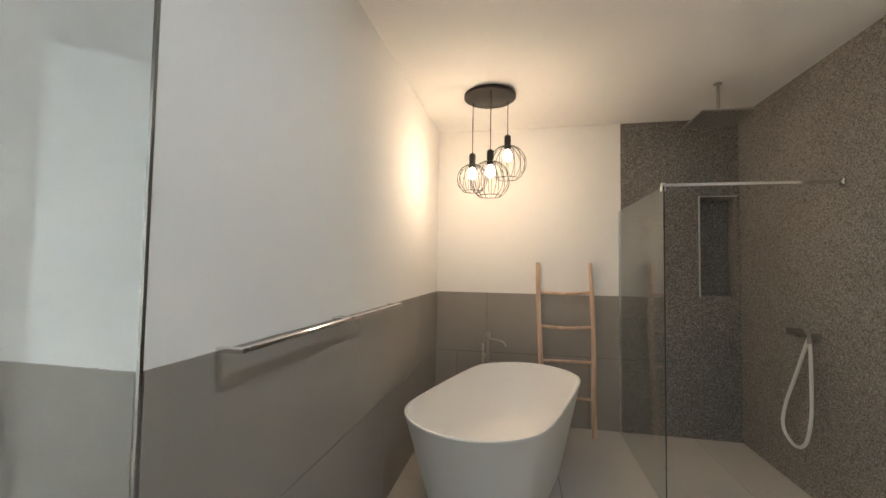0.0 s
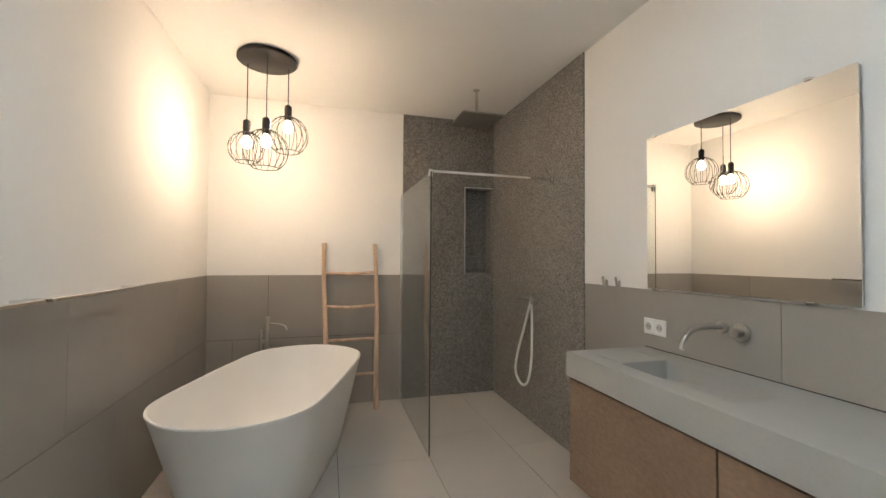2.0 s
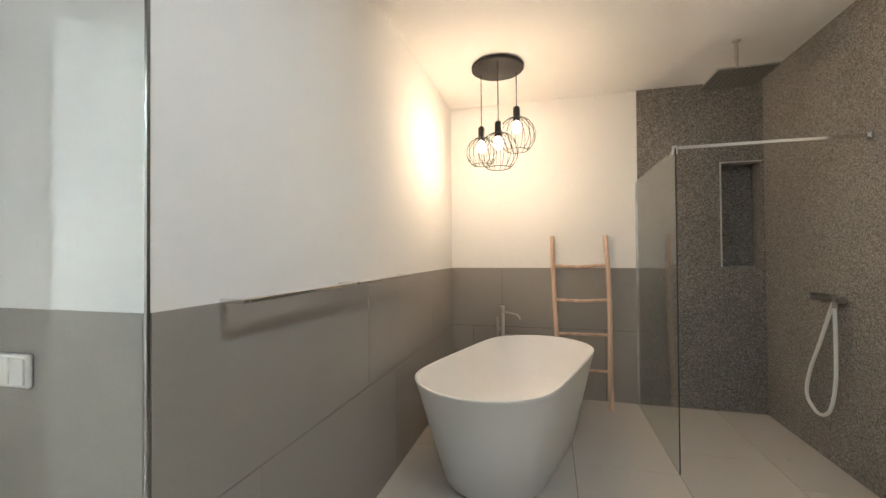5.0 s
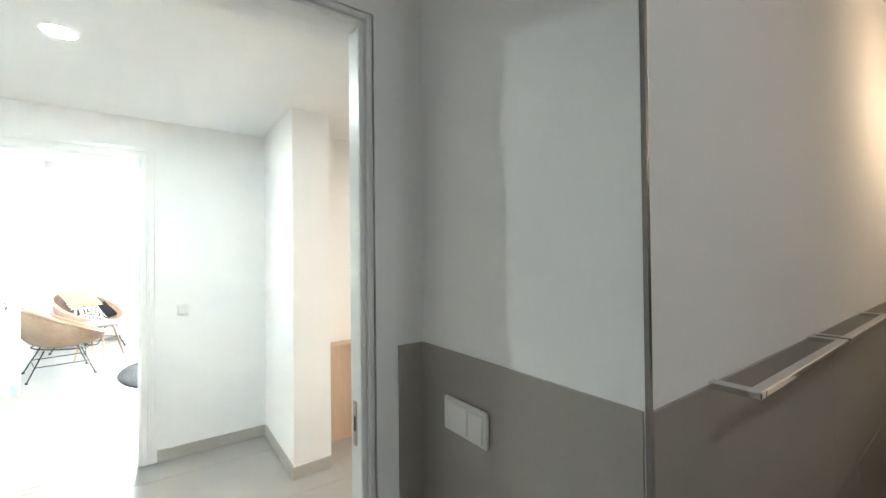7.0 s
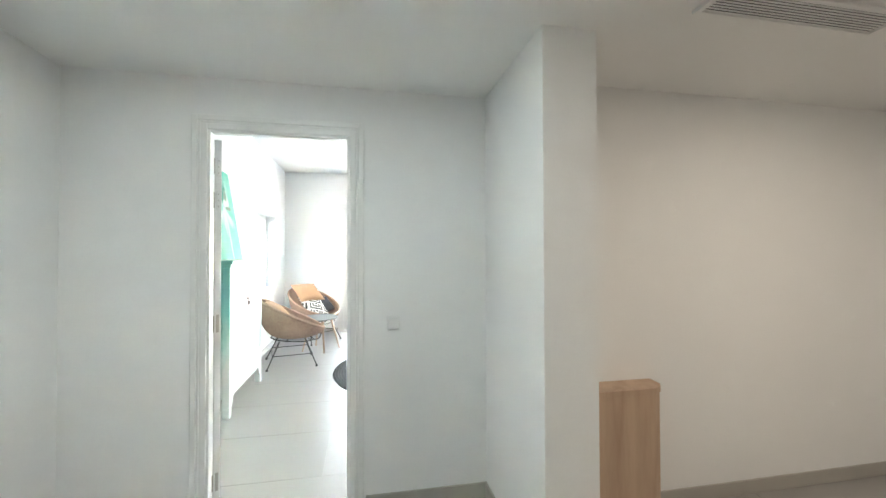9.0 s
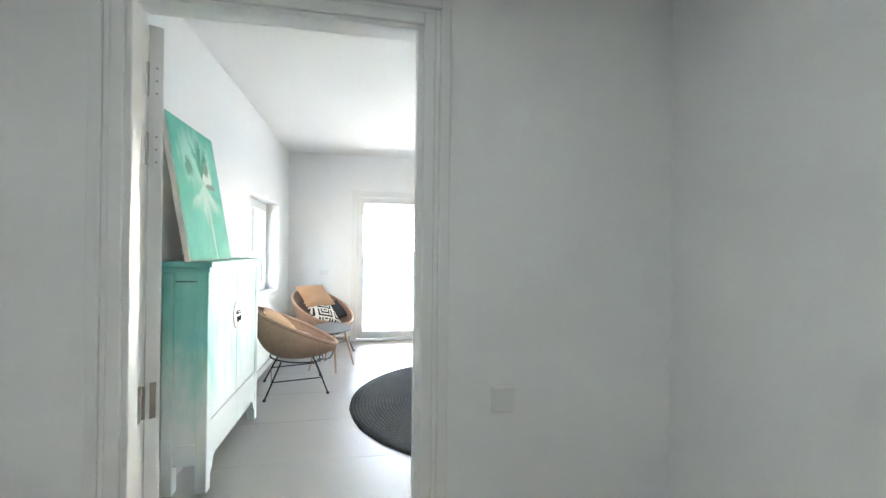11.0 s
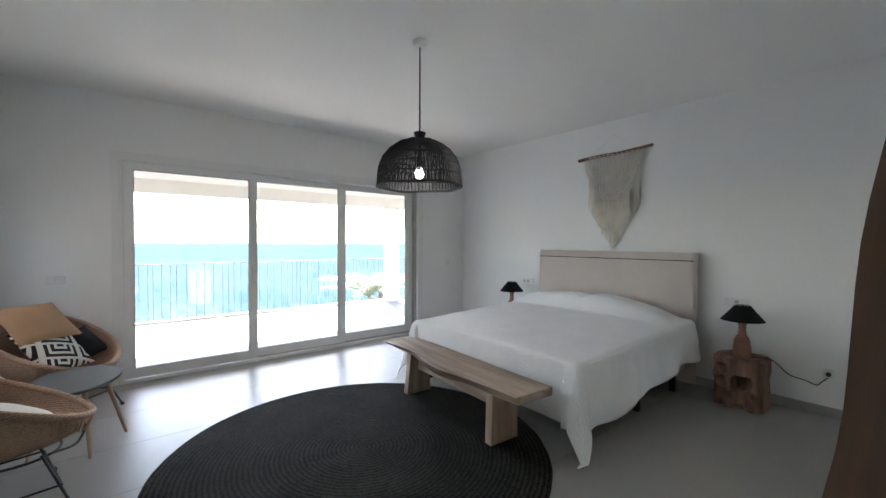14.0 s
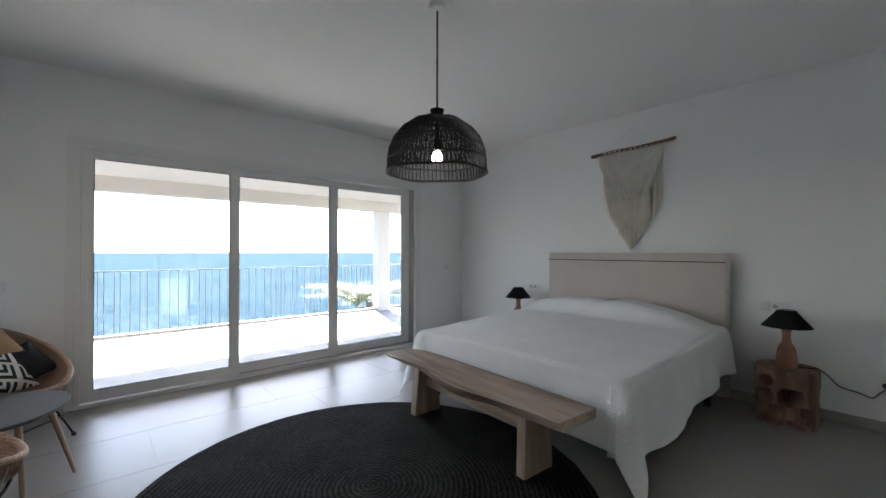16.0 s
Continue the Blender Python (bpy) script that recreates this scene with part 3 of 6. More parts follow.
wall_side = structure("wall_bedroom_side", pierced("y", YL - 0.25, YL, XW, XE, -0.02, ZC, [(SX0, SX1, SZ0, SZ1)]), PLASTER, "white plastered bedroom wall with a small window")
structure("ceiling_bedroom", box(XW - 0.25, XH, YL - 0.25, YH + 0.15, ZC, ZC + 0.12), CEILING, "smooth white bedroom ceiling")

floor_bath = structure("floor_bathroom", box(-1.68, XR + 0.1, YS - 0.1, YB + 0.1, -0.12, -0.0018), DARK_GROUT, "greige porcelain tile floor with thin joints")
floor_hall = structure("floor_hall", box(-4.10, -1.68, YS - 0.1, 4.0, -0.12, -0.0018), GROUT, "greige porcelain tile floor with thin joints")
floor_bed = structure("floor_bedroom", box(XW - 0.05, -4.10, YL - 0.1, YH + 0.1, -0.12, -0.0018), GROUT, "greige porcelain tile floor with thin joints")

# niche in the shower wall
structure("niche_back", box(NX0 - 0.02, NX1 + 0.02, YB + 0.15, YB + 0.2, NZ0 - 0.02, NZ1 + 0.02), MOSAIC, "stone mosaic back of a wall niche")
for name, b in (("niche_lining", (NX0, NX0 + 0.008, YB, YB + 0.15, NZ0, NZ1)), ("niche_lining", (NX1 - 0.008, NX1, YB, YB + 0.15, NZ0, NZ1)), ("niche_lining", (NX0 + 0.008, NX1 - 0.008, YB, YB + 0.15, NZ0, NZ0 + 0.008)), ("niche_lining", (NX0 + 0.008, NX1 - 0.008, YB, YB + 0.15, NZ1 - 0.008, NZ1))):
    structure(name, box(*b), MOSAIC, "stone mosaic side of a wall niche")
structure("trim_niche", box(NX0 - 0.004, NX0 + 0.008, YB - 0.014, YB - 0.002, NZ0, NZ1 + 0.008), SILVER, "bright steel edge trim of the niche")
structure("trim_niche", box(NX0 + 0.008, NX1, YB - 0.014, YB - 0.002, NZ1, NZ1 + 0.008), SILVER, "bright steel edge trim of the niche")
structure("wall_shower_back", pierced("y", YB - 0.010, YB - 0.0005, 0.755, XR - 0.010, 0.0, ZB - 0.001, [(NX0, NX1, NZ0, NZ1)]), MOSAIC, "grey brown stone chip mosaic shower wall")
structure("wall_shower_side", pierced("x", XR - 0.010, XR - 0.0005, 2.461, YB - 0.0005, 0.0, ZB - 0.001), MOSAIC, "grey brown stone chip mosaic shower wall")

# metal corner profile and dado edge
# the chrome's dark reflection is put into its base colour
structure("trim_corner", box(XL - 0.001, XL + 0.0075, 0.8825, 0.891, 0.0, ZB), DIM_CHROME, "slim chrome corner profile")

# door linings and casings
def door_frame(name, x0, x1, y0, y1, top, casing, label):
    """Lining through the wall from x0 to x1 and stepped casings on both faces."""
    frame_ob = thing(name, label, "door frame", (0, 0, 0), kind="structure")
    t = 0.045
    part("lining", box(x0 - 0.002, x1 + 0.002, y0 - t, y0, 0, top, 0.002), LACQUER, frame_ob)
    part("lining", box(x0 - 0.002, x1 + 0.002, y1, y1 + t, 0, top, 0.002), LACQUER, frame_ob)
    part("lining", box(x0 - 0.002, x1 + 0.002, y0 - t, y1 + t, top, top + t, 0.002), LACQUER, frame_ob)
    for face, way in ((x0, -1), (x1, 1)):
        for inner, outer, deep in ((0.0, casing * 0.42, 0.012), (casing * 0.42, casing * 0.62, 0.008), (casing * 0.62, casing, 0.014)):
            a, b = sorted((face - way * 0.002, face + way * deep))
            part("casing", box(a, b, y0 - outer, y0 - inner, 0, top + outer, 0.003), LACQUER, frame_ob)
            part("casing", box(a, b, y1 + inner, y1 + outer, 0, top + outer, 0.003), LACQUER, frame_ob)
            part("casing", box(a, b, y0 - inner, y1 + inner, top + inner, top + outer, 0.003), LACQUER, frame_ob)
    return frame_ob


frame_bed = door_frame("door_frame_bedroom", XE, XH, -0.586, 0.160, 2.133, 0.078, "white lacquered bedroom door frame")
frame_bath = door_frame("door_frame_bathroom", -1.648, XD0, -0.05, 0.685, 2.07, 0.032, "white lacquered bathroom door frame")
part("strike_plate", box(-1.640, -1.618, 0.6825, 0.6855, 0.93, 1.05, 0.001), STEEL, frame_bath, "steel strike plate")
part("latch_hole", box(-1.635, -1.623, 0.6815, 0.683, 0.97, 1.01), HOLE_SHADE, frame_bath)
part("strike_plate", box(-4.165, -4.145, 0.1575, 0.1605, 0.93, 1.05, 0.001), STEEL, frame_bed, "steel strike plate")
part("door_stop", box(-4.128, XH + 0.004, 0.143, 0.161, 0.0, 2.134, 0.002), LACQUER, frame_bed)
part("door_stop", box(-4.128, XH + 0.004, -0.587, -0.572, 0.0, 2.134, 0.002), LACQUER, frame_bed)
part("door_stop", box(-4.128, XH + 0.004, -0.572, 0.143, 2.12, 2.134, 0.002), LACQUER, frame_bed)

# skirting
def skirting(x0, x1, y0, y1):
    structure("baseboard", box(min(x0, x1), max(x0, x1), min(y0, y1), max(y0, y1), 0.0, 0.084, 0.002), SKIRTING, "greige porcelain skirting")


D = 0.012
skirting(XH, XH + D, -1.27, -0.679)
skirting(XH, XH + D, 0.250, 0.968)
skirting(XH + D, -3.28 + D, 0.968 - D, 0.968)
skirting(-3.28, -3.28 + D, 0.968, 1.215)
skirting(-3.79, -3.79 + D, 1.84, 3.885)
skirting(-3.79 + D, XL - 0.12, 3.885 - D, 3.885)
skirting(XH + D, XD1, -1.27, -1.27 + D)
skirting(XD1 - D, XD1, -1.25, -0.10)
skirting(XW, XW + D, YL + D, -0.245)
skirting(XW, XW + D, 3.73, YH - D)
skirting(XW, XE, YH - D, YH)
skirting(XW, XE, YL, YL + D)
skirting(XE - D, XE, 0.250, YH - D)
skirting(XE - D, XE, YL + D, -0.679)

# sliding door of the bedroom
def sliding_door():
    door = thing("window_1", "wide white three-leaf sliding glass door to the balcony", "sliding door", (0, 0, 0), kind="structure")
    y0, y1, top = -0.185, 3.67, 2.345
    part("window_frame", box(XW - 0.16, XW + 0.012, y0, y0 + 0.045, 0, top, 0.003), PVC, door)
    part("window_frame", box(XW - 0.16, XW + 0.012, y1 - 0.05, y1, 0, top, 0.003), PVC, door)
    part("window_frame", box(XW - 0.16, XW + 0.012, y0, y1, top, top + 0.045, 0.003), PVC, door)
    part("window_sill", box(XW - 0.20, XW + 0.016, y0, y1, -0.01, 0.035, 0.003), PVC, door)
    for k in (0.055, 0.095, 0.135):
        part("track", box(XW - k - 0.006, XW - k + 0.006, y0 + 0.045, y1 - 0.05, 0.035, 0.047), STEEL, door)
    part("shutter_track", box(XW - 0.19, XW - 0.16, 3.50, 3.61, 0.035, top), RUBBER, door, "dark shutter guide beside the glass")
    part("gasket", box(XW - 0.15, XW - 0.02, 3.585, 3.612, 0.04, top), STEEL, door)
    leaves = ((-0.14, 1.170, -0.055, 1.075, XW - 0.045, XW + 0.004), (1.105, 2.365, 1.178, 2.27, XW - 0.100, XW - 0.055), (2.305, 3.595, 2.405, 3.458, XW - 0.150, XW - 0.108))
    for a, b, g0, g1, x0, x1 in leaves:
        low, high = 0.145, 2.262
        leaf = part("leaf", pierced("x", x0, x1, a, b, 0.048, top - 0.004, [(g0, g1, low, high)]), PVC, door)
        xm = (x0 + x1) / 2
        pane = part("pane", box(xm - 0.006, xm + 0.006, g0 - 0.01, g1 + 0.01, low - 0.01, high + 0.01), WINDOW_GLASS, leaf)
        pane.visible_shadow = False
        for u0, u1, v0, v1 in ((g0 - 0.001, g0 + 0.007, low, high), (g1 - 0.007, g1 + 0.001, low, high), (g0, g1, low - 0.001, low + 0.007), (g0, g1, high - 0.007, high + 0.001)):
            part("gasket", box(xm + 0.0065, x1 - 0.006, u0, u1, v0, v1), RUBBER, leaf)
    part("pull_handle", box(XW + 0.005, XW + 0.030, -0.105, -0.080, 0.98, 1.17, 0.006), PVC, door, "white pull handle")
    part("pull_handle", box(XW + 0.005, XW + 0.026, 1.125, 1.150, 0.98, 1.17, 0.006), PVC, door, "white pull handle")
    # flat casing round the opening
    part("window_casing", box(XW + 0.0025, XW + 0.008, y0 - 0.055, y0 + 0.002, 0, 2.443, 0.002), PVC, door)
    part("window_casing", box(XW + 0.0025, XW + 0.008, y1 - 0.002, y1 + 0.055, 0, 2.443, 0.002), PVC, door)
    part("window_casing", box(XW + 0.0025, XW + 0.008, y0 + 0.002, y1 - 0.002, 2.388, 2.443, 0.002), PVC, door)


sliding_door()


def small_window(name, label, x0, x1, z0, z1, y, way, open_up=True):
    """A two-leaf window across y, with its frame, panes and handle."""
    w = thing(name, label, "window", (0, 0, 0), kind="structure")
    part("window_frame", pierced("y", y - 0.03, y + 0.03, x0, x1, z0, z1, [(x0 + 0.05, x1 - 0.05, z0 + 0.05, z1 - 0.05)]), PVC, w)
    mid, zh = (x0 + x1) / 2, z0 + 0.43 * (z1 - z0)
    for a, b in ((x0 + 0.052, mid), (mid + 0.001, x1 - 0.052)):
        leaf = part("leaf", pierced("y", y - 0.02, y + 0.045 * way, a, b, z0 + 0.052, z1 - 0.052, [(a + 0.06, b - 0.06, z0 + 0.11, z1 - 0.11)]), PVC, w)
        pane = part("pane", box(a + 0.05, b - 0.05, y - 0.006, y + 0.006, z0 + 0.10, z1 - 0.10), WINDOW_GLASS, leaf)
        pane.visible_shadow = False
        part("gasket", box(a + 0.059, a + 0.066, y + 0.007, y + 0.02, z0 + 0.11, z1 - 0.11), RUBBER, leaf)
        part("gasket", box(b - 0.066, b - 0.059, y + 0.007, y + 0.02, z0 + 0.11, z1 - 0.11), RUBBER, leaf)
    handle = part("handle", box(mid + 0.015, mid + 0.045, y + 0.046, y + 0.058, zh - 0.035, zh + 0.035, 0.003), PVC, w)
    part("lever", tube(curve([(mid + 0.03, y + 0.058, zh), (mid + 0.03, y + 0.10, zh), (mid + 0.03, y + 0.105, zh - 0.075), (mid + 0.03, y + 0.10, zh - 0.115)], 4), 0.009, 8), PVC, handle, "", True)
    return w


small_window("window_2", "small white two-leaf window in a deep reveal", SX0, SX1, SZ0, SZ1, YL - 0.20, 1)
part("window_sill", box(SX0 + 0.002, SX1 - 0.002, YL - 0.17, YL + 0.004, SZ0 - 0.003, SZ0 + 0.012, 0.003), LACQUER, bpy.data.objects["window_2"])


# tiles that lie on floors and walls
def floor_tiles(parent, x0, x1, y0, y1, px, py, ox, oy, material, shift=0.5, z=0.0):
    g = 0.0016
    k0, k1 = math.floor((x0 - ox) / px), math.ceil((x1 - ox) / px)
    for k in range(k0, k1):
        off = oy + (k % 2) * py * shift
        for j in range(math.floor((y0 - off) / py), math.ceil((y1 - off) / py)):
            a, b = max(x0, ox + k * px) + g, min(x1, ox + (k + 1) * px) - g
            c, d = max(y0, off + j * py) + g, min(y1, off + (j + 1) * py) - g
            if b - a > 0.02 and d - c > 0.02:
                part("tile", box(a, b, c, d, z - 0.009, z), material, parent)


def wall_tiles(parent, axis, face, way, u0, u1, first, second, pitch=1.2, rows=((0.0, 0.630), (0.6335, ZD)), deep=0.006):
    """Two rows of large tiles on a wall face; first and second: where a joint of the lower and upper row stands."""
    e, f = sorted((face + way * 0.0003, face + way * 0.0025))
    part("grout_bed", box(e, f, u0 + 0.002, u1 - 0.002, 0.0, ZD - 0.002) if axis == "x" else box(u0 + 0.002, u1 - 0.002, e, f, 0.0, ZD - 0.002), DARK_GROUT, parent)
    for (z0, z1), start in zip(rows, (first, second)):
        for j in range(math.floor((u0 - start) / pitch), math.ceil((u1 - start) / pitch)):
            a, b = max(u0, start + j * pitch) + 0.0016, min(u1, start + (j + 1) * pitch) - 0.0016
            if b - a < 0.02:
                continue
            c, d = sorted((face + way * 0.0005, face + way * deep))
            part("tile", box(c, d, a, b, z0, z1) if axis == "x" else box(a, b, c, d, z0, z1), WALL_TILE, parent)


def all_tiles():
    floor_tiles(floor_bath, -0.93, XR, YS, YB, 0.6, 1.2, 0.14, 2.82, FLOOR_TILE_LIT, 0.25)
    floor_tiles(floor_bath, -1.68, -0.93, YS, 0.89, 0.6, 1.2, 0.14, 2.82, FLOOR_TILE_LIT, 0.25)
    floor_tiles(floor_bath, -1.68, -1.05, 1.01, 3.9, 0.7, 1.3, -8.70, 0.27, FLOOR_TILE_DIM, 0.77)
    floor_tiles(floor_hall, XH, -1.68, YS, 3.9, 0.7, 1.3, -8.70, 0.27, FLOOR_TILE_DIM, 0.77)
    floor_tiles(floor_hall, -4.10, XH, -0.586, 0.16, 0.7, 1.3, -8.70, 0.27, FLOOR_TILE_DIM, 0.77)
    floor_tiles(floor_bed, XE, -4.10, -0.586, 0.16, 0.7, 1.3, -8.70, 0.27, FLOOR_TILE_DIM, 0.77)
    floor_tiles(floor_bed, XW, XE, YL, YH, 0.7, 1.3, -8.70, 0.27, FLOOR_TILE_DIM, 0.77)
    wall_tiles(wall_left, "x", XL, 1, 0.895, YB, 1.276, 2.09)
    wall_tiles(wall_wc, "y", 0.89, -1, XD0, XL - 0.005, -0.9, -0.9)
    wall_tiles(wall_door, "x", XD0, 1, 0.803, 0.884, 0.0, 0.0)
    wall_tiles(wall_back, "y", YB, -1, XL + 0.006, 0.754, -0.72, -0.44)
    wall_tiles(wall_right, "x", XR, -1, YS, 2.460, 1.87, 1.254)
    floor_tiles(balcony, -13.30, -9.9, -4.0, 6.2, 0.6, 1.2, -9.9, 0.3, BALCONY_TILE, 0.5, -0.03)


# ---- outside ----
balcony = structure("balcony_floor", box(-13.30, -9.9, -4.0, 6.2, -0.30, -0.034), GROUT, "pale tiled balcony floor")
structure("balcony_kerb", box(-13.42, -13.30, -4.0, 6.2, -0.35, 0.02, 0.01), RENDER_WHITE, "low pale kerb at the balcony edge")
structure("balcony_roof", box(-13.42, -9.9, -4.0, 6.2, 2.62, 2.85), RENDER_WHITE, "white rendered balcony roof slab")
structure("balcony_beam", box(-13.42, -13.12, -4.0, 6.2, 2.38, 2.62), RENDER_WHITE, "white rendered beam at the balcony edge")
structure("balcony_pillar", box(-13.40, -13.10, 5.19, 5.50, -0.03, 2.38, 0.01), RENDER_WHITE, "white rendered balcony pillar")
structure("house_wall_outer", box(-9.92, -9.9, -4.0, YL - 0.25, -0.3, 2.62), RENDER_WHITE, "white rendered outer wall")
structure("house_wall_outer", box(-9.92, -9.9, YH + 0.15, 6.2, -0.3, 2.62), RENDER_WHITE, "white rendered outer wall")

structure("house_wing", box(-9.7, -6.2, -2.45, -2.25, -0.3, 3.6), RENDER_WHITE, "cream rendered outer wall beside the small window")

bm = bmesh.new()
bmesh.ops.create_grid(bm, x_segments=8, y_segments=8, size=4500)
sea = structure("sea", bm, SEA, "blue open sea with small waves to the horizon")
sea.matrix_world = pose(0, 0, -16.0)
bm = bmesh.new()
bmesh.ops.create_grid(bm, x_segments=70, y_segments=70, size=1.0)
for v in bm.verts:
    x, y = v.co.x * 24 + 6, v.co.y * 34
    edge = -17.5 - 2.5 * noise.noise((x * 0.1, y * 0.1, 1)) + 5.0 * max(0.0, min(1.0, (y - 4) / 8))
    rise = max(0.0, min(1.0, (x - edge) / 5.0))
    v.co = Vector((x, y, -17.0 + 12.5 * rise + (1.1 * noise.noise((x * 0.35, y * 0.35, 0)) + 0.5 * noise.noise((x * 1.1, y * 1.1, 3))) * (0.4 + rise)))
structure("ground", bm, ROCK, "rough pale coastal rock below the house", True)


def railing():
    r = thing("railing", "light grey steel balcony railing with thin upright bars", "railing", (-13.22, 0, -0.03))
    paint = PVC_GREY
    part("top_rail", box(-0.02, 0.02, -4.0, 5.19, 1.10, 1.115, 0.002), paint, r)
    part("bottom_rail", box(-0.015, 0.015, -4.0, 5.19, 0.05, 0.062, 0.002), paint, r)
    random.seed(4)
    y, mesh = -3.95, None
    while y < 5.17:
        if mesh is None:
            bar = part("bar", box(-0.007, 0.007, -0.005, 0.005, 0.0, 1.10), paint, r)
            mesh = bar.data
        else:
            bar = new("bar", mesh)
            bar.parent = r
        bar.location = (0, y, 0)
        y += random.choice((0.075, 0.10, 0.13, 0.16))
    side = thing("railing", "light grey steel balcony railing with thin upright bars", "railing", (-13.25, 5.51, -0.03))
    part("top_rail", box(-0.02, 0.02, 0.0, 0.69, 1.10, 1.115, 0.002), paint, side)
    part("bottom_rail", box(-0.015, 0.015, 0.0, 0.69, 0.05, 0.062, 0.002), paint, side)
    y = 0.02
    while y < 0.69:
        bar = new("bar", mesh)
        bar.parent = side
        bar.location = (0, y, 0)
        y += random.choice((0.075, 0.10, 0.13))


PVC_GREY = plain("grey_railing_paint", (0.25, 0.235, 0.23), 0.5, vary=0.05, coarse=3, fine=60, relief=0.0)
railing()


def palm(x, y, z, height, seed, spread=1.7):
    random.seed(seed)
    p = thing("palm", "green palm with arching feathered fronds beyond the railing", "palm tree", (x, y, z))
    trunk = curve([(0, 0, 0), (0.15, 0.05, height * 0.5), (0.05, 0.1, height)], 10)
    part("trunk", tube(trunk, 0.15, 10, ends=(0.2, 0.13)), PALM_TRUNK, p, "", True)
    bm = bmesh.new()
    for k in range(22):
        a = 2 * math.pi * k / 22 + random.uniform(-0.15, 0.15)
        lift, long = random.uniform(0.75, 1.5), spread * random.uniform(0.8, 1.1)
        spine = []
        for s in range(13):
            u = s / 12
            spine.append(Vector((math.cos(a) * long * u * math.cos(lift * (1 - u)), math.sin(a) * long * u * math.cos(lift * (1 - u)), height + long * (math.sin(lift) * u - 0.55 * u * u))))
        tube(spine, 0.012, 4, bm, ends=(0.018, 0.003))
        side = Vector((-math.sin(a), math.cos(a), 0))
        for s in range(1, 13):
            for half in (0, 0.5):
                u = min(12, s + half)
                i = int(u) if u < 12 else 11
                base = spine[i].lerp(spine[min(12, i + 1)], u - i)
                way = (spine[min(12, i + 1)] - spine[i]).normalized()
                for sg in (-1, 1):
                    leaf = 0.34 * math.sin(math.pi * (0.12 + 0.8 * u / 12)) * random.uniform(0.8, 1.1)
                    tip = base + (side * sg * 0.75 + way * 0.6 + Vector((0, 0, -0.35))) * leaf
                    mid = base.lerp(tip, 0.4) + way * 0.02
                    q = [bm.verts.new(base - way * 0.008), bm.verts.new(mid - way * 0.016), bm.verts.new(tip), bm.verts.new(mid + way * 0.016)]
                    bm.faces.new(q)
    part("crown", bm, PALM_LEAF, p)


palm(-15.2, 5.75, -5.2, 5.0, 3, 1.7)
palm(-16.6, 6.9, -5.2, 4.9, 8, 1.5)


# ---- bathroom things ----
def stadium(a, b, n=64):
    """A loop with straight long sides and round ends, a half width and b half length."""
    out = []
    for k in range(n):
        t = 2 * math.pi * k / n
        out.append((a * math.cos(t), a * math.sin(t) + (b - a) * math.tanh(6 * math.sin(t))))
    return out


def bathtub():
    tub = thing("bathtub", "white freestanding oval bathtub with flaring sides", "bathtub", (-0.231, 2.866, 0), -16.5)
    bm = bmesh.new()
    h = 0.62
    loops = [(0.275, 0.62, 0.0), (0.283, 0.635, 0.012), (0.343, 0.745, 0.31), (0.402, 0.845, 0.60), (0.405, 0.853, 0.612), (0.403, 0.852, 0.619), (0.396, 0.845, h), (0.390, 0.838, 0.618), (0.385, 0.832, 0.60), (0.365, 0.80, 0.47), (0.335, 0.75, 0.34), (0.295, 0.685, 0.24), (0.23, 0.58, 0.175), (0.14, 0.38, 0.148), (0.04, 0.12, 0.142)]
    rings = [[bm.verts.new((x, y, z)) for x, y in stadium(a * 1.06, b * 0.985)] for a, b, z in loops]
    for low, high in zip(rings, rings[1:]):
        for k in range(64):
            bm.faces.new((low[k], low[(k + 1) % 64], high[(k + 1) % 64], high[k]))
    bm.faces.new(rings[0])
    bm.faces.new(rings[-1])
    for v in bm.verts:
        v.co.z *= 1.005
    part("shell", bm, SOLID_WHITE, tub, "", True)
    part("drain", lathe([(0.0, 0.0), (0.032, 0.0), (0.034, 0.004), (0.0, 0.006)], 24, (0, 0.0, 0.144), close=False), CHROME, tub, "chrome drain", True)
    tap = thing("bath_faucet", "brushed steel freestanding bath faucet with a hand shower", "faucet", (-0.40, 3.645, 0))
    part("base_plate", lathe([(0.045, 0), (0.045, 0.012), (0.02, 0.016)], 24), STEEL, tap, "", True)
    part("column", tube([(0, 0, 0.01), (0, 0, 0.825)], 0.019, 16), STEEL, tap, "", True)
    part("cap", lathe([(0.020, 0.825), (0.022, 0.827), (0.022, 0.868), (0.016, 0.872)], 16), STEEL, tap, "", True)
    part("spout", tube(curve([(0.015, -0.005, 0.815), (0.08, -0.03, 0.813), (0.135, -0.06, 0.80), (0.155, -0.072, 0.772)], 6), 0.009, 10), STEEL, tap, "", True)
    part("lever", tube([(0.015, -0.01, 0.62), (0.10, -0.03, 0.63)], 0.006, 8), STEEL, tap, "", True)
    part("hand_shower", tube([(-0.042, -0.01, 0.55), (-0.042, -0.01, 0.77)], 0.009, 12), STEEL, tap, "", True)
    part("holder", box(-0.05, -0.015, -0.015, 0.005, 0.66, 0.69, 0.003), STEEL, tap)


bathtub()


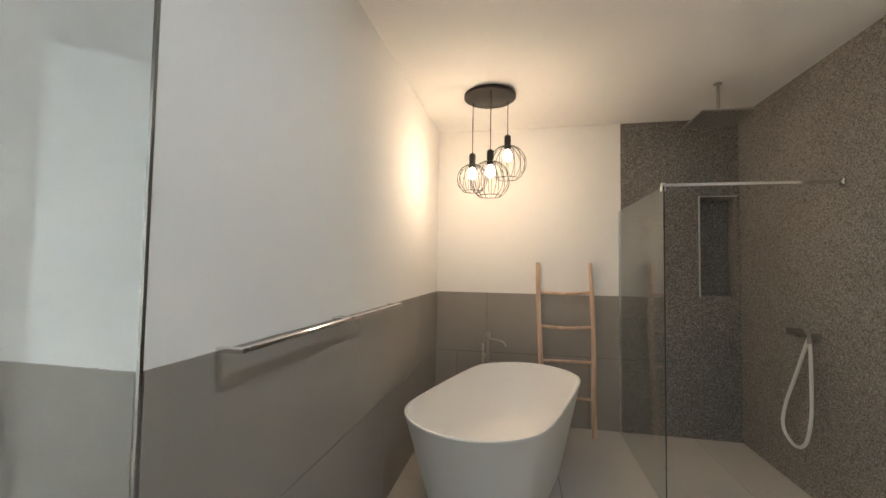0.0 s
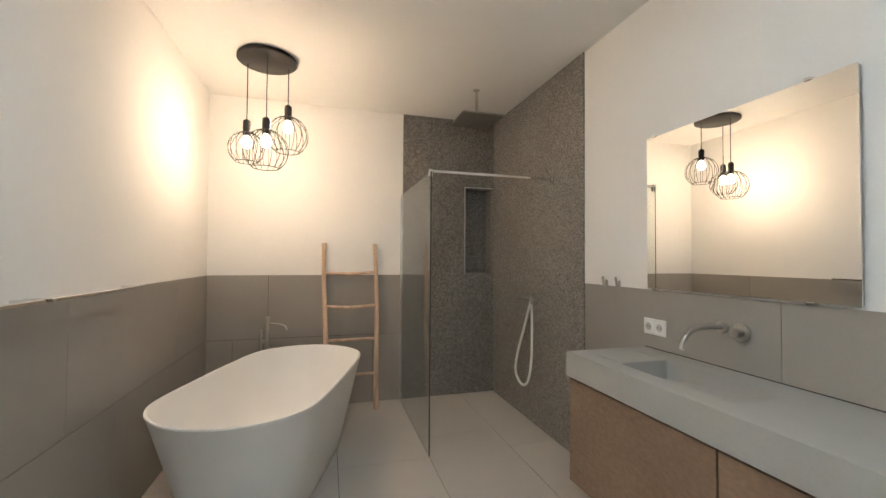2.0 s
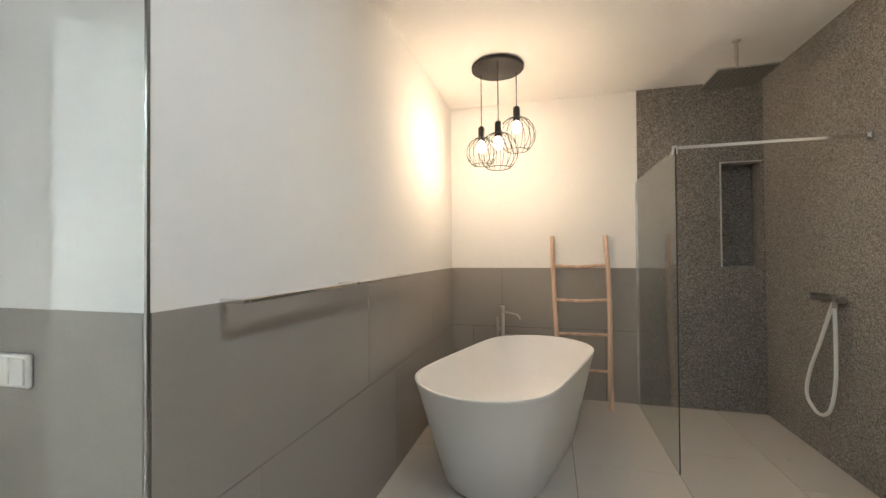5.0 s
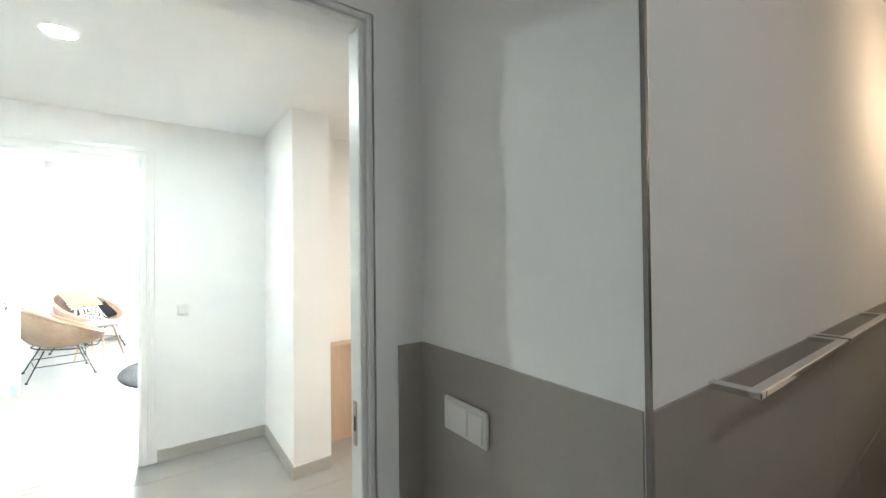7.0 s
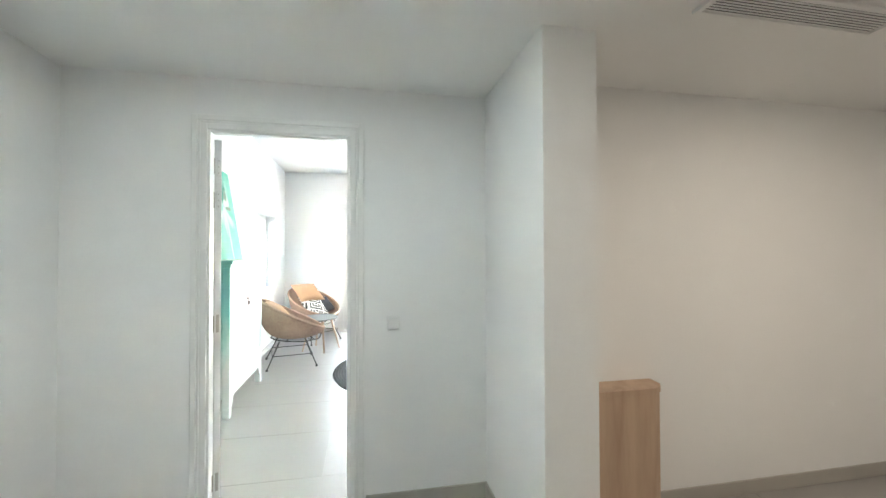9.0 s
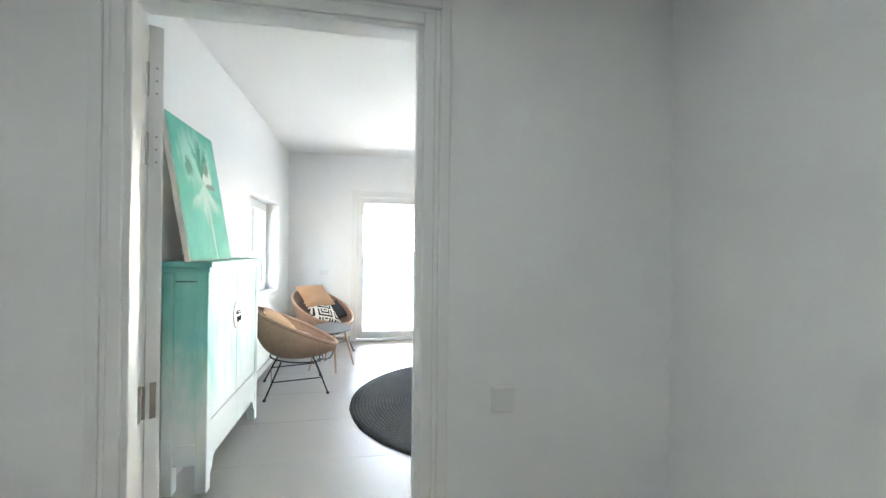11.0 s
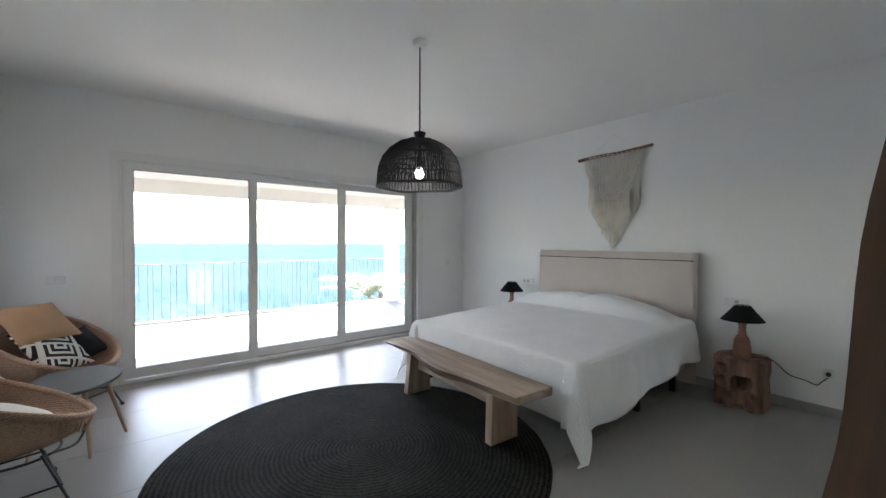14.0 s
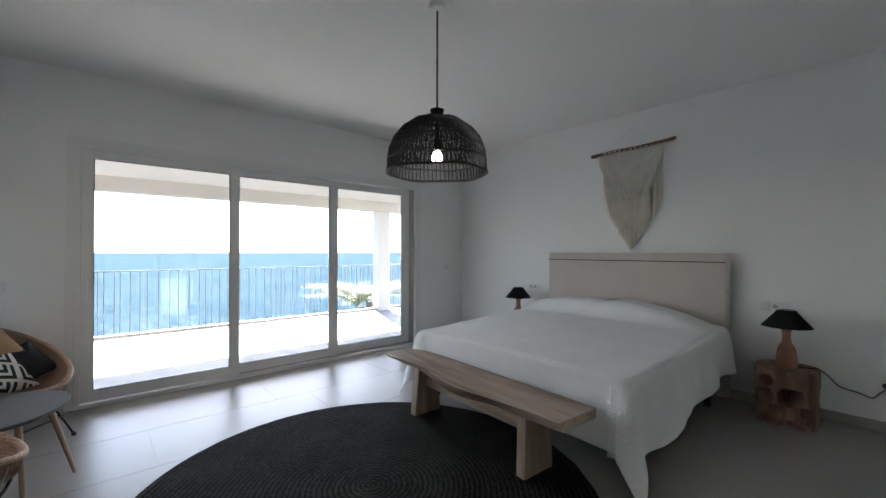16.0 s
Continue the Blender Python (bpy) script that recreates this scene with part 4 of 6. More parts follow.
def ladder():
    random.seed(2)
    lad = thing("ladder", "pale raw branch-wood towel ladder leaning on the wall", "ladder", (0.0, 3.78, 0))
    z1 = 1.48
    lean = 0.17
    rails = []
    for x0, x1 in ((0.06, 0.035), (0.505, 0.485)):
        pts = []
        for k in range(9):
            u = k / 8
            pts.append((x0 + (x1 - x0) * u + 0.010 * math.sin(5 * u + x0 * 9), lean * u + 0.003, z1 * u))
        rails.append(pts)
        part("rail", tube(curve(pts, 4), 0.021, 10, ends=(0.023, 0.019)), LADDER_WOOD, lad, "", True)
    for z in (0.305, 0.61, 0.91, 1.212):
        u = z / z1
        y = lean * u + 0.003
        a, b = 0.06 - 0.025 * u, 0.505 - 0.02 * u
        part("rung", tube(curve([(a, y, z), ((a + b) / 2, y, z + random.uniform(-0.01, 0.006)), (b, y, z + 0.006)], 6), 0.0135, 8), LADDER_WOOD, lad, "", True)


ladder()


def cage_pendant():
    p = thing("pendant_lamp", "black three-bulb pendant lamp with wire cage globes", "pendant lamp", (-0.366, 3.178, ZB))
    part("canopy", lathe([(0.19, -0.004), (0.196, -0.010), (0.196, -0.030), (0.19, -0.035)], 48), BLACK_METAL, p, "", True)
    for x, y, top, r in ((-0.135, 0.05, 2.32, 0.118), (0.02, -0.15, 2.285, 0.142), (0.135, 0.06, 2.455, 0.142)):
        drop = top - ZB
        globe = part("socket", lathe([(0.010, 0.0), (0.024, -0.012), (0.0255, -0.03), (0.0255, -0.115), (0.02, -0.12)], 20, (x, y, drop)), BLACK_METAL, p, "black metal socket", True)
        part("cord", tube([(x, y, -0.03), (x, y, drop)], 0.0035, 6), BLACK_PLASTIC, p)
        cz = drop - 0.105 - r * 0.86
        a0, a1 = 0.17, math.pi - 0.62
        ring = [(x + r * math.sin(a1) * math.cos(a), y + r * math.sin(a1) * math.sin(a), cz + r * math.cos(a1)) for a in (2 * math.pi * j / 28 for j in range(28))]
        cage = part("cage", tube(ring, 0.0026, 5, closed=True), BLACK_METAL, p, "thin black wire cage")
        for k in range(16):
            a = 2 * math.pi * k / 16
            pts = [(x + r * math.sin(t) * math.cos(a), y + r * math.sin(t) * math.sin(a), cz + r * math.cos(t)) for t in (a0 + (a1 - a0) * j / 12 for j in range(13))]
            part("wire", tube(pts, 0.0021, 4), BLACK_METAL, cage)
        part("bulb", lathe([(0.012, -0.115), (0.016, -0.13), (0.030, -0.15), (0.034, -0.17), (0.029, -0.19), (0.014, -0.203), (0.001, -0.206)], 20, (x, y, drop), close=False), BULB_WARM, p, "glowing warm bulb", True)


cage_pendant()


def added_bath_lights():
    # two unseen ceiling lamps, added only to brighten the bathroom
    for x, y in ((0.28, 1.0), (0.15, -0.6)):
        d = thing("downlight", "added round white bathroom downlight, unseen, switched on", "ceiling light", (x, y, ZB), group="bathroom downlights")
        part("ring", lathe([(0.051, 0.0), (0.060, -0.004), (0.063, -0.001)], 36, close=False), LACQUER, d, "", True)
        part("diffuser", lathe([(0.050, -0.002), (0.0005, -0.003)], 36, close=False), FILL_BATH, d, "glowing diffuser")


added_bath_lights()


def shower():
    glass = thing("shower_screen", "clear glass walk-in shower screen with a steel bar", "shower screen", (0, 0, 0))
    part("glass_panel", box(0.735, 0.745, 2.822, YB - 0.011, 0.004, 1.95, 0.001), SHOWER_GLASS, glass).visible_shadow = False
    part("edge_strip", box(0.7365, 0.7435, 2.8195, 2.8215, 0.004, 1.95), RUBBER, glass, "dark polished glass edge")
    part("wall_channel", box(0.732, 0.748, YB - 0.030, YB - 0.0105, 0.0, 1.95), CHROME, glass, "chrome wall channel")
    bar = part("support_bar", box(0.725, XR - 0.012, 2.829, 2.843, 1.945, 1.965, 0.002), CHROME, glass, "chrome support bar")
    part("clamp", box(0.725, 0.755, 2.824, 2.848, 1.915, 1.97, 0.003), CHROME, bar)
    part("wall_flange", box(XR - 0.03, XR - 0.0105, 2.818, 2.854, 1.935, 1.975, 0.003), CHROME, bar)
    head = thing("rain_shower", "flat square steel rain shower head on a ceiling arm", "shower head", (1.235, 3.25, ZB))
    part("arm", tube([(0, 0, 0), (0, 0, -0.245)], 0.011, 12), STEEL, head, "", True)
    part("flange", lathe([(0.028, 0.0), (0.028, -0.008), (0.012, -0.012)], 20), STEEL, head, "", True)
    part("head_plate", box(-0.175, 0.175, -0.175, 0.175, -0.258, -0.247, 0.002), STEEL, head)
    bm = bmesh.new()
    for i in range(9):
        for j in range(9):
            lathe([(0.004, -0.2578), (0.003, -0.2605)], 6, (-0.14 + 0.035 * i, -0.14 + 0.035 * j, 0), bm)
    tagged(part("nozzles", bm, RUBBER, head), kind="stuff")
    x = XR - 0.010
    mix = thing("shower_mixer", "brushed steel shower mixer with a white hose and hand shower", "shower mixer", (x, 3.16, 1.035))
    part("body", tube([(-0.045, -0.11, 0), (-0.045, 0.11, 0)], 0.018, 14), STEEL, mix, "", True)
    for y in (-0.075, 0.075):
        part("mount", tube([(0, y, 0), (-0.045, y, 0)], 0.022, 14), STEEL, mix, "", True)
    part("knob", tube([(-0.045, -0.115, 0), (-0.045, -0.145, 0)], 0.021, 14), STEEL, mix, "", True)
    part("knob", tube([(-0.045, 0.115, 0), (-0.045, 0.145, 0)], 0.021, 14), STEEL, mix, "", True)
    hook = part("hand_shower", tube(curve([(-0.06, -0.10, -0.05), (-0.06, -0.10, 0.0), (-0.075, -0.10, 0.03)], 4), 0.013, 10), STEEL, mix, "", True)
    hose = curve([(-0.06, -0.10, -0.05), (-0.06, -0.105, -0.25), (-0.062, -0.10, -0.50), (-0.065, -0.05, -0.68), (-0.065, 0.06, -0.735), (-0.065, 0.17, -0.66), (-0.06, 0.15, -0.50), (-0.05, 0.05, -0.27), (-0.046, -0.05, -0.05), (-0.045, -0.07, -0.015)], 8)
    part("hose", tube(hose, 0.0105, 8), SWITCH, mix, "white shower hose", True)
    d = thing("floor_drain", "small round steel shower drain in the floor", "drain", (1.46, 3.18, 0.0005))
    part("grate", lathe([(0.012, 0.0), (0.012, 0.002), (0.004, 0.003)], 16), STEEL, d, "", True)


shower()


def vanity():
    y0, y1, x0, ztop, zlow = -0.95, 1.93, 1.224, 0.884, 0.764
    by0, by1, bx0, bx1 = 1.15, 1.655, 1.325, 1.575
    top = thing("washbasin_counter", "thick grey microcement counter with a recessed basin", "counter", (0, 0, 0))
    bm = bmesh.new()
    xs, ys = [x0, bx0, bx1, XR - 0.007], [y0, by0, by1, y1]
    grid = {}
    for z in (zlow, ztop):
        for i in range(4):
            for j in range(4):
                grid[z, i, j] = bm.verts.new((xs[i], ys[j], z))
    for z in (zlow, ztop):
        for i in range(3):
            for j in range(3):
                if not (z == ztop and i == 1 and j == 1):
                    bm.faces.new((grid[z, i, j], grid[z, i + 1, j], grid[z, i + 1, j + 1], grid[z, i, j + 1]))
    for k in range(3):
        for i in (0, 3):
            bm.faces.new((grid[zlow, i, k], grid[zlow, i, k + 1], grid[ztop, i, k + 1], grid[ztop, i, k]))
            bm.faces.new((grid[zlow, k, i], grid[zlow, k + 1, i], grid[ztop, k + 1, i], grid[ztop, k, i]))
    rim = [grid[ztop, 1, 1], grid[ztop, 2, 1], grid[ztop, 2, 2], grid[ztop, 1, 2]]
    low = [bm.verts.new((bx0 + 0.012, by0 + 0.012, 0.845)), bm.verts.new((bx1 - 0.004, by0 + 0.012, 0.845)), bm.verts.new((bx1 - 0.004, by1 - 0.006, 0.80)), bm.verts.new((bx0 + 0.012, by1 - 0.006, 0.80))]
    for k in range(4):
        bm.faces.new((rim[k], rim[(k + 1) % 4], low[(k + 1) % 4], low[k]))
    bm.faces.new(low)
    bmesh.ops.bevel(bm, geom=[e for e in bm.edges if e.calc_length() > 0.05 and all(v.co.z > 0.8 for v in e.verts)], offset=0.004, segments=2, affect="EDGES")
    part("slab", bm, MICROCEMENT, top)
    part("wall_joint", box(XR - 0.0095, XR - 0.0058, y0, y1 - 0.002, ztop - 0.002, ztop + 0.0035), DARK_GROUT, top, "dark joint at the wall")
    for a, b in ((y1 - 0.008, 1.13), (1.127, 0.33), (0.327, -0.47)):
        unit = thing("vanity_cabinet", "wall-hung oak veneer vanity cabinet under the counter", "cabinet", (0, 0, 0), group="vanity cabinets")
        part("body", box(x0 + 0.032, XR - 0.007, b, a, 0.255, zlow - 0.012), OAK, unit)
        # dark strip painted in for the shade under the counter
        part("shadow_gap", box(x0 + 0.03, x0 + 0.05, b, a, zlow - 0.012, zlow - 0.002), HOLE_SHADE, unit)
        part("drawer_front", box(x0 + 0.012, x0 + 0.030, b + 0.002, a - 0.002, 0.25, zlow - 0.012, 0.0015), OAK, unit)
    tap = thing("wall_faucet", "brushed steel wall-mounted basin faucet with a round lever", "faucet", (XR - 0.006, 1.485, 1.06))
    part("flange", tube([(0, 0, 0), (-0.012, 0, 0)], 0.026, 20), STEEL, tap, "", True)
    part("spout", tube(curve([(-0.01, 0, 0), (-0.09, 0, 0.002), (-0.165, 0, -0.006), (-0.21, 0, -0.04), (-0.228, 0, -0.085)], 6), 0.0105, 12), STEEL, tap, "", True)
    part("lever_rose", tube([(0, -0.085, -0.008), (-0.014, -0.085, -0.008)], 0.036, 24), STEEL, tap, "", True)
    part("lever", tube([(-0.014, -0.085, -0.008), (-0.05, -0.085, -0.008)], 0.020, 18), STEEL, tap, "", True)
    for name, ya, yb in (("m", 1.005, 1.893), ("n", -0.02, 0.89)):
        mirror = thing("mirror", "frameless rectangular wall mirror with small steel clips", "mirror", (0, 0, 0), group="bathroom mirrors")
        part("mirror_glass", box(XR - 0.022, XR - 0.0165, ya, yb, 1.201, 1.990), MIRROR_GLASS, mirror)
        part("backing", box(XR - 0.0160, XR - 0.003, ya + 0.004, yb - 0.004, 1.205, 1.986), STEEL, mirror)
        for y in (ya + 0.14, yb - 0.05):
            part("clip", box(XR - 0.028, XR - 0.003, y - 0.012, y + 0.012, 1.989, 1.999, 0.001), CHROME, mirror)
            part("clip", box(XR - 0.028, XR - 0.003, y - 0.012, y + 0.012, 1.192, 1.202, 0.001), CHROME, mirror)
    for y in (2.238, 2.126):
        hook = thing("robe_hook", "small angled steel robe hook on the wall", "hook", (XR - 0.006, y, 1.20), group="robe hooks")
        part("plate", box(-0.004, 0.0, -0.012, 0.012, -0.02, 0.025, 0.001), STEEL, hook)
        part("pin", tube([(-0.002, 0, -0.012), (-0.022, 0, 0.0), (-0.028, 0, 0.045)], 0.006, 8), STEEL, hook, "", True)


vanity()


def socket_plate(m, modules, label, group, size=0.082, thick=0.009):
    """A row of square modules in its own plane (local x along the wall, y outwards, z up); kinds: 's' socket, 'b' blank or switch."""
    plate = thing("wall_socket" if "s" in modules else "light_switch", label, "socket" if "s" in modules else "switch", group=group)
    n = len(modules)
    w = size * 0.87
    for k, kind in enumerate(modules):
        cx = (k - (n - 1) / 2) * w
        part("frame", box(cx - w / 2, cx + w / 2, 0.0, thick, -size / 2, size / 2, 0.002), SWITCH, plate)
        if kind == "s":
            part("insert", lathe([(0.024, 0.0), (0.024, 0.002), (0.020, 0.0025)], 20), SWITCH, plate).matrix_local = Matrix.Translation((cx, thick, 0)) @ pose(0, 0, 0, -90)
            part("well", lathe([(0.0195, 0.0), (0.0195, 0.0031)], 20), SWITCH_SHADE, plate).matrix_local = Matrix.Translation((cx, thick, 0)) @ pose(0, 0, 0, -90)
            for s in (-0.0095, 0.0095):
                part("hole", box(cx + s - 0.003, cx + s + 0.003, thick + 0.0025, thick + 0.0036, -0.003, 0.003), HOLE_SHADE, plate)
        else:
            part("rocker", box(cx - w / 2 + 0.005, cx + w / 2 - 0.005, thick - 0.001, thick + 0.0035, -size / 2 + 0.006, size / 2 - 0.006, 0.002), SWITCH, plate)
    plate.matrix_world = m
    return plate


# white plastic darkened: the shade of the socket's recess is put into the colour
SWITCH_SHADE = plain("shaded_socket_well", (0.45, 0.45, 0.45), 0.4, vary=0.02, relief=0.0)
socket_plate(pose(XR - 0.006, 1.857, 0.998, 0, 0, 90), "ss", "white double wall socket on grey tiles", "wall sockets")
socket_plate(pose(XH, 0.407, 1.062, 0, 0, -90), "b", "white square light switch on the hall wall", "light switches")
socket_plate(pose(XW, -0.658, 1.125, 0, 0, -90), "bb", "white double light switch beside the sliding door", "light switches")
socket_plate(pose(XW, 4.26, 1.16, 0, 0, -90), "b", "white light switch near the room corner", "light switches")
socket_plate(pose(-5.52, YH, 0.92, 0, 0, 180), "sbb"[::-1].replace("bbs", "bsb"), "white socket and switch strip above the bedside stool", "wall sockets")
socket_plate(pose(-8.14, YH, 0.925, 0, 0, 180), "bss", "white socket and switch strip beside the headboard", "wall sockets")
socket_plate(pose(-4.847, YH, 0.37, 0, 0, 180), "s", "white wall socket near the floor", "wall sockets")


def flush_plate():
    f = thing("flush_plate", "white rectangular toilet flush plate on grey tiles", "flush plate", (-1.389, 0.884, 1.028))
    part("plate", box(-0.084, 0.084, -0.014, 0.0, -0.044, 0.044, 0.004), SWITCH, f)
    part("button", box(-0.075, 0.018, -0.018, -0.013, -0.036, 0.036, 0.003), SWITCH, f)
    part("button", box(0.021, 0.075, -0.018, -0.013, -0.036, 0.036, 0.003), SWITCH, f)


flush_plate()


def towel_rails():
    for y0, y1 in ((1.10, 1.80), (1.83, 2.53)):
        r = thing("towel_rail", "flat chrome towel rail on the tiled wall edge", "towel rail", (XL + 0.006, 0, ZD + 0.004), group="towel rails")
        part("arm", box(0.0, 0.085, y0, y0 + 0.025, -0.006, 0.008, 0.002), CHROME, r)
        part("arm", box(0.0, 0.085, y1 - 0.025, y1, -0.006, 0.008, 0.002), CHROME, r)
        part("bar", box(0.062, 0.085, y0 + 0.025, y1 - 0.025, -0.006, 0.008, 0.002), CHROME, r)


towel_rails()


# ---- hall things ----
def hall():
    d = thing("downlight", "round recessed ceiling downlight, switched on", "ceiling light", (-2.923, -0.09, ZH), group="hall downlights")
    part("ring", lathe([(0.051, 0.0), (0.060, -0.004), (0.063, -0.001)], 36, close=False), LACQUER, d, "", True)
    part("diffuser", lathe([(0.050, -0.002), (0.0005, -0.003)], 36, close=False), DOWNLIGHT_GLOW, d, "glowing diffuser")
    # unseen lamp, added to give the hall nook its warm light
    warm = thing("downlight", "added unseen round ceiling downlight with a warm glow", "ceiling light", (-2.3, 2.45, ZH), group="hall downlights")
    part("ring", lathe([(0.051, 0.0), (0.060, -0.004), (0.063, -0.001)], 36, close=False), LACQUER, warm, "", True)
    part("diffuser", lathe([(0.050, -0.002), (0.0005, -0.003)], 36, close=False), FILL_WARM, warm, "added warm glowing diffuser")
    v = thing("ceiling_vent", "white slatted air vent in the hall ceiling", "vent", (-3.0, 1.955, ZH))
    # dark sheet that paints the shade behind the slats
    part("backing", box(-0.065, 0.065, -0.42, 0.42, -0.003, -0.001), VENT_DARK, v)
    part("frame", box(-0.085, -0.062, -0.445, 0.445, -0.014, -0.0005, 0.002), LACQUER, v)
    part("frame", box(0.062, 0.085, -0.445, 0.445, -0.014, -0.0005, 0.002), LACQUER, v)
    part("frame", box(-0.062, 0.062, -0.445, -0.42, -0.014, -0.0005, 0.002), LACQUER, v)
    part("frame", box(-0.062, 0.062, 0.42, 0.445, -0.014, -0.0005, 0.002), LACQUER, v)
    slat = None
    for k in range(8):
        x = -0.0525 + 0.015 * k
        if slat is None:
            slat = part("slat", box(-0.006, 0.006, -0.42, 0.42, -0.010, -0.0075), LACQUER, v)
            slat.matrix_local = pose(x, 0, 0, 0, 18)
        else:
            other = new("slat", slat.data)
            other.parent = v
            other.matrix_local = pose(x, 0, 0, 0, 18)
    c = thing("wooden_console", "narrow pale oak console with a rounded end", "console", (0, 0, 0))
    outline = [(-3.789, 1.218), (-3.63, 1.218), (-3.63, 1.72), (-3.636, 1.775), (-3.66, 1.82), (-3.70, 1.85), (-3.789, 1.857)]
    part("body", slab(outline, 0.0, 0.705), PALE_OAK, c)
    part("top", slab([(x + (0.004 if x > -3.78 else 0), y + (0.003 if y > 1.6 else 0)) for x, y in outline], 0.707, 0.737), PALE_OAK, c)


VENT_DARK = plain("vent_void_shade", (0.10, 0.10, 0.10), 0.9, vary=0.1, relief=0.0)
hall()


def bedroom_door():
    door = thing("door_2", "open white lacquered bedroom door with steel hinges", "door", (XE - 0.008, -0.584, 0), 122)
    part("leaf", box(0.0, 0.036, 0.004, 0.708, 0.008, 2.108, 0.002), LACQUER, door)
    for z in (0.19, 1.072, 1.765, 1.955):
        hinge = part("hinge", tube([(-0.004, -0.002, z - 0.045), (-0.004, -0.002, z + 0.045)], 0.006, 10), STEEL, door, "steel hinge", True)
        part("hinge_plate", box(0.012, 0.027, 0.0012, 0.0042, z - 0.05, z + 0.05, 0.001), LACQUER if z > 1.5 else STEEL, hinge)
        for h in (-0.035, 0.0, 0.035):
            part("screw", tube([(0.0195, 0.0012, z + h), (0.0195, 0.0004, z + h)], 0.0035, 8), STEEL, hinge)
        part("hinge_plate", box(XE + 0.006, XE + 0.022, -0.5875, -0.5846, z - 0.05, z + 0.05, 0.001), LACQUER if z > 1.5 else STEEL, frame_bed, "hinge plate")
    for x, way in ((0.036, 1), (0.0, -1)):
        handle = part("handle_rose", tube([(x, 0.645, 1.03), (x + way * 0.008, 0.645, 1.03)], 0.025, 20), STEEL, door, "", True)
        part("lever", tube(curve([(x, 0.645, 1.03), (x + way * 0.05, 0.645, 1.03), (x + way * 0.052, 0.60, 1.03), (x + way * 0.052, 0.53, 1.03)], 4), 0.009, 10), STEEL, handle, "", True)


bedroom_door()


# ---- bedroom things ----
def cabinet():
    x0, x1, y0, y1, top = -6.75, -5.615, -0.935, -1.19, 1.41
    cx, cy = (x0 + x1) / 2, (y0 + y1) / 2
    c = thing("wedding_cabinet", "worn turquoise and white painted two-door oriental cabinet", "cabinet", (cx, cy, 0))
    w, d = (x1 - x0) / 2, (y0 - y1) / 2
    part("top", box(-w - 0.03, w + 0.03, -d, d + 0.03, top - 0.035, top, 0.006), TURQUOISE, c)
    part("cornice", box(-w - 0.008, w + 0.008, -d, d + 0.008, top - 0.065, top - 0.035, 0.003), TURQUOISE, c)
    part("body", box(-w + 0.012, w - 0.012, -d, d - 0.012, 0.17, top - 0.065, 0.002), TURQUOISE, c)
    for x in (-w, w - 0.065):
        part("post", box(x, x + 0.065, d - 0.065, d, 0.0, top - 0.065, 0.004), TURQUOISE, c)
        part("post", box(x, x + 0.065, -d, -d + 0.065, 0.0, top - 0.065, 0.004), TURQUOISE, c)
    part("rail", box(-w + 0.066, w - 0.066, d - 0.03, d - 0.003, top - 0.105, top - 0.066, 0.002), TURQUOISE, c)
    # curved apron under the doors
    outline = [(-w + 0.066, 0.42), (-w + 0.066, 0.09), (-w + 0.10, 0.115), (-w + 0.12, 0.17), (-w + 0.19, 0.205), (0, 0.225), (w - 0.19, 0.205), (w - 0.12, 0.17), (w - 0.10, 0.115), (w - 0.066, 0.09), (w - 0.066, 0.42)]
    bm = slab(outline, d - 0.028, d - 0.002)
    bmesh.ops.transform(bm, matrix=Matrix(((1, 0, 0, 0), (0, 0, 1, 0), (0, 1, 0, 0), (0, 0, 0, 1))), verts=bm.verts)
    part("apron", bm, TURQUOISE, c)
    part("side_apron", box(w - 0.028, w - 0.006, -d + 0.066, d - 0.066, 0.17, 0.30, 0.002), TURQUOISE, c)
    # thin dark strip painted in for the shade of a groove
    part("groove_shade", box(w - 0.0125, w - 0.0105, -d + 0.07, d - 0.07, top - 0.125, top - 0.119), RUBBER, c)
    for x in (-w + 0.068, 0.0015):
        door = part("door", box(x, x + w - 0.0695, d - 0.026, d - 0.004, 0.423, top - 0.108, 0.002), TURQUOISE, c, "worn turquoise door")
    LZ = 1.0
    for side in (-1, 1):
        bm = bmesh.new()
        n = 20
        verts = [bm.verts.new((side * (0.002 + 0.080 * math.sin(math.pi * k / n)), d + 0.001, LZ + 0.103 * math.cos(math.pi * k / n))) for k in range(n + 1)]
        verts2 = [bm.verts.new((v.co.x, d - 0.005, v.co.z)) for v in verts]
        bm.faces.new(verts)
        bm.faces.new(verts2)
        for k in range(n + 1):
            bm.faces.new((verts[k], verts[(k + 1) % (n + 1)], verts2[(k + 1) % (n + 1)], verts2[k]))
        lock = part("lock_plate", bm, PEWTER, c, "round silver lock plate half")
        part("pull_ring", tube([(side * 0.025 + 0.013 * math.cos(a), d + 0.012, LZ - 0.03 + 0.02 * math.sin(a)) for a in (2 * math.pi * k / 14 for k in range(14))], 0.0035, 6, closed=True), BLACK_METAL, lock, "", True)
        part("staple", box(side * 0.025 - 0.006, side * 0.025 + 0.006, d + 0.001, d + 0.016, LZ + 0.005, LZ + 0.03, 0.002), BLACK_METAL, lock)
    part("lock_bar", tube([(-0.05, d + 0.014, LZ + 0.02), (0.05, d + 0.014, LZ + 0.02)], 0.008, 10), PEWTER, c, "", True)
    small = thing("small_box", "small dark grey box on the cabinet top", "box", (-5.78, -1.09, top))
    part("box_body", box(-0.03, 0.03, -0.05, 0.05, 0.0, 0.055, 0.004), TABLE_GREY, small)
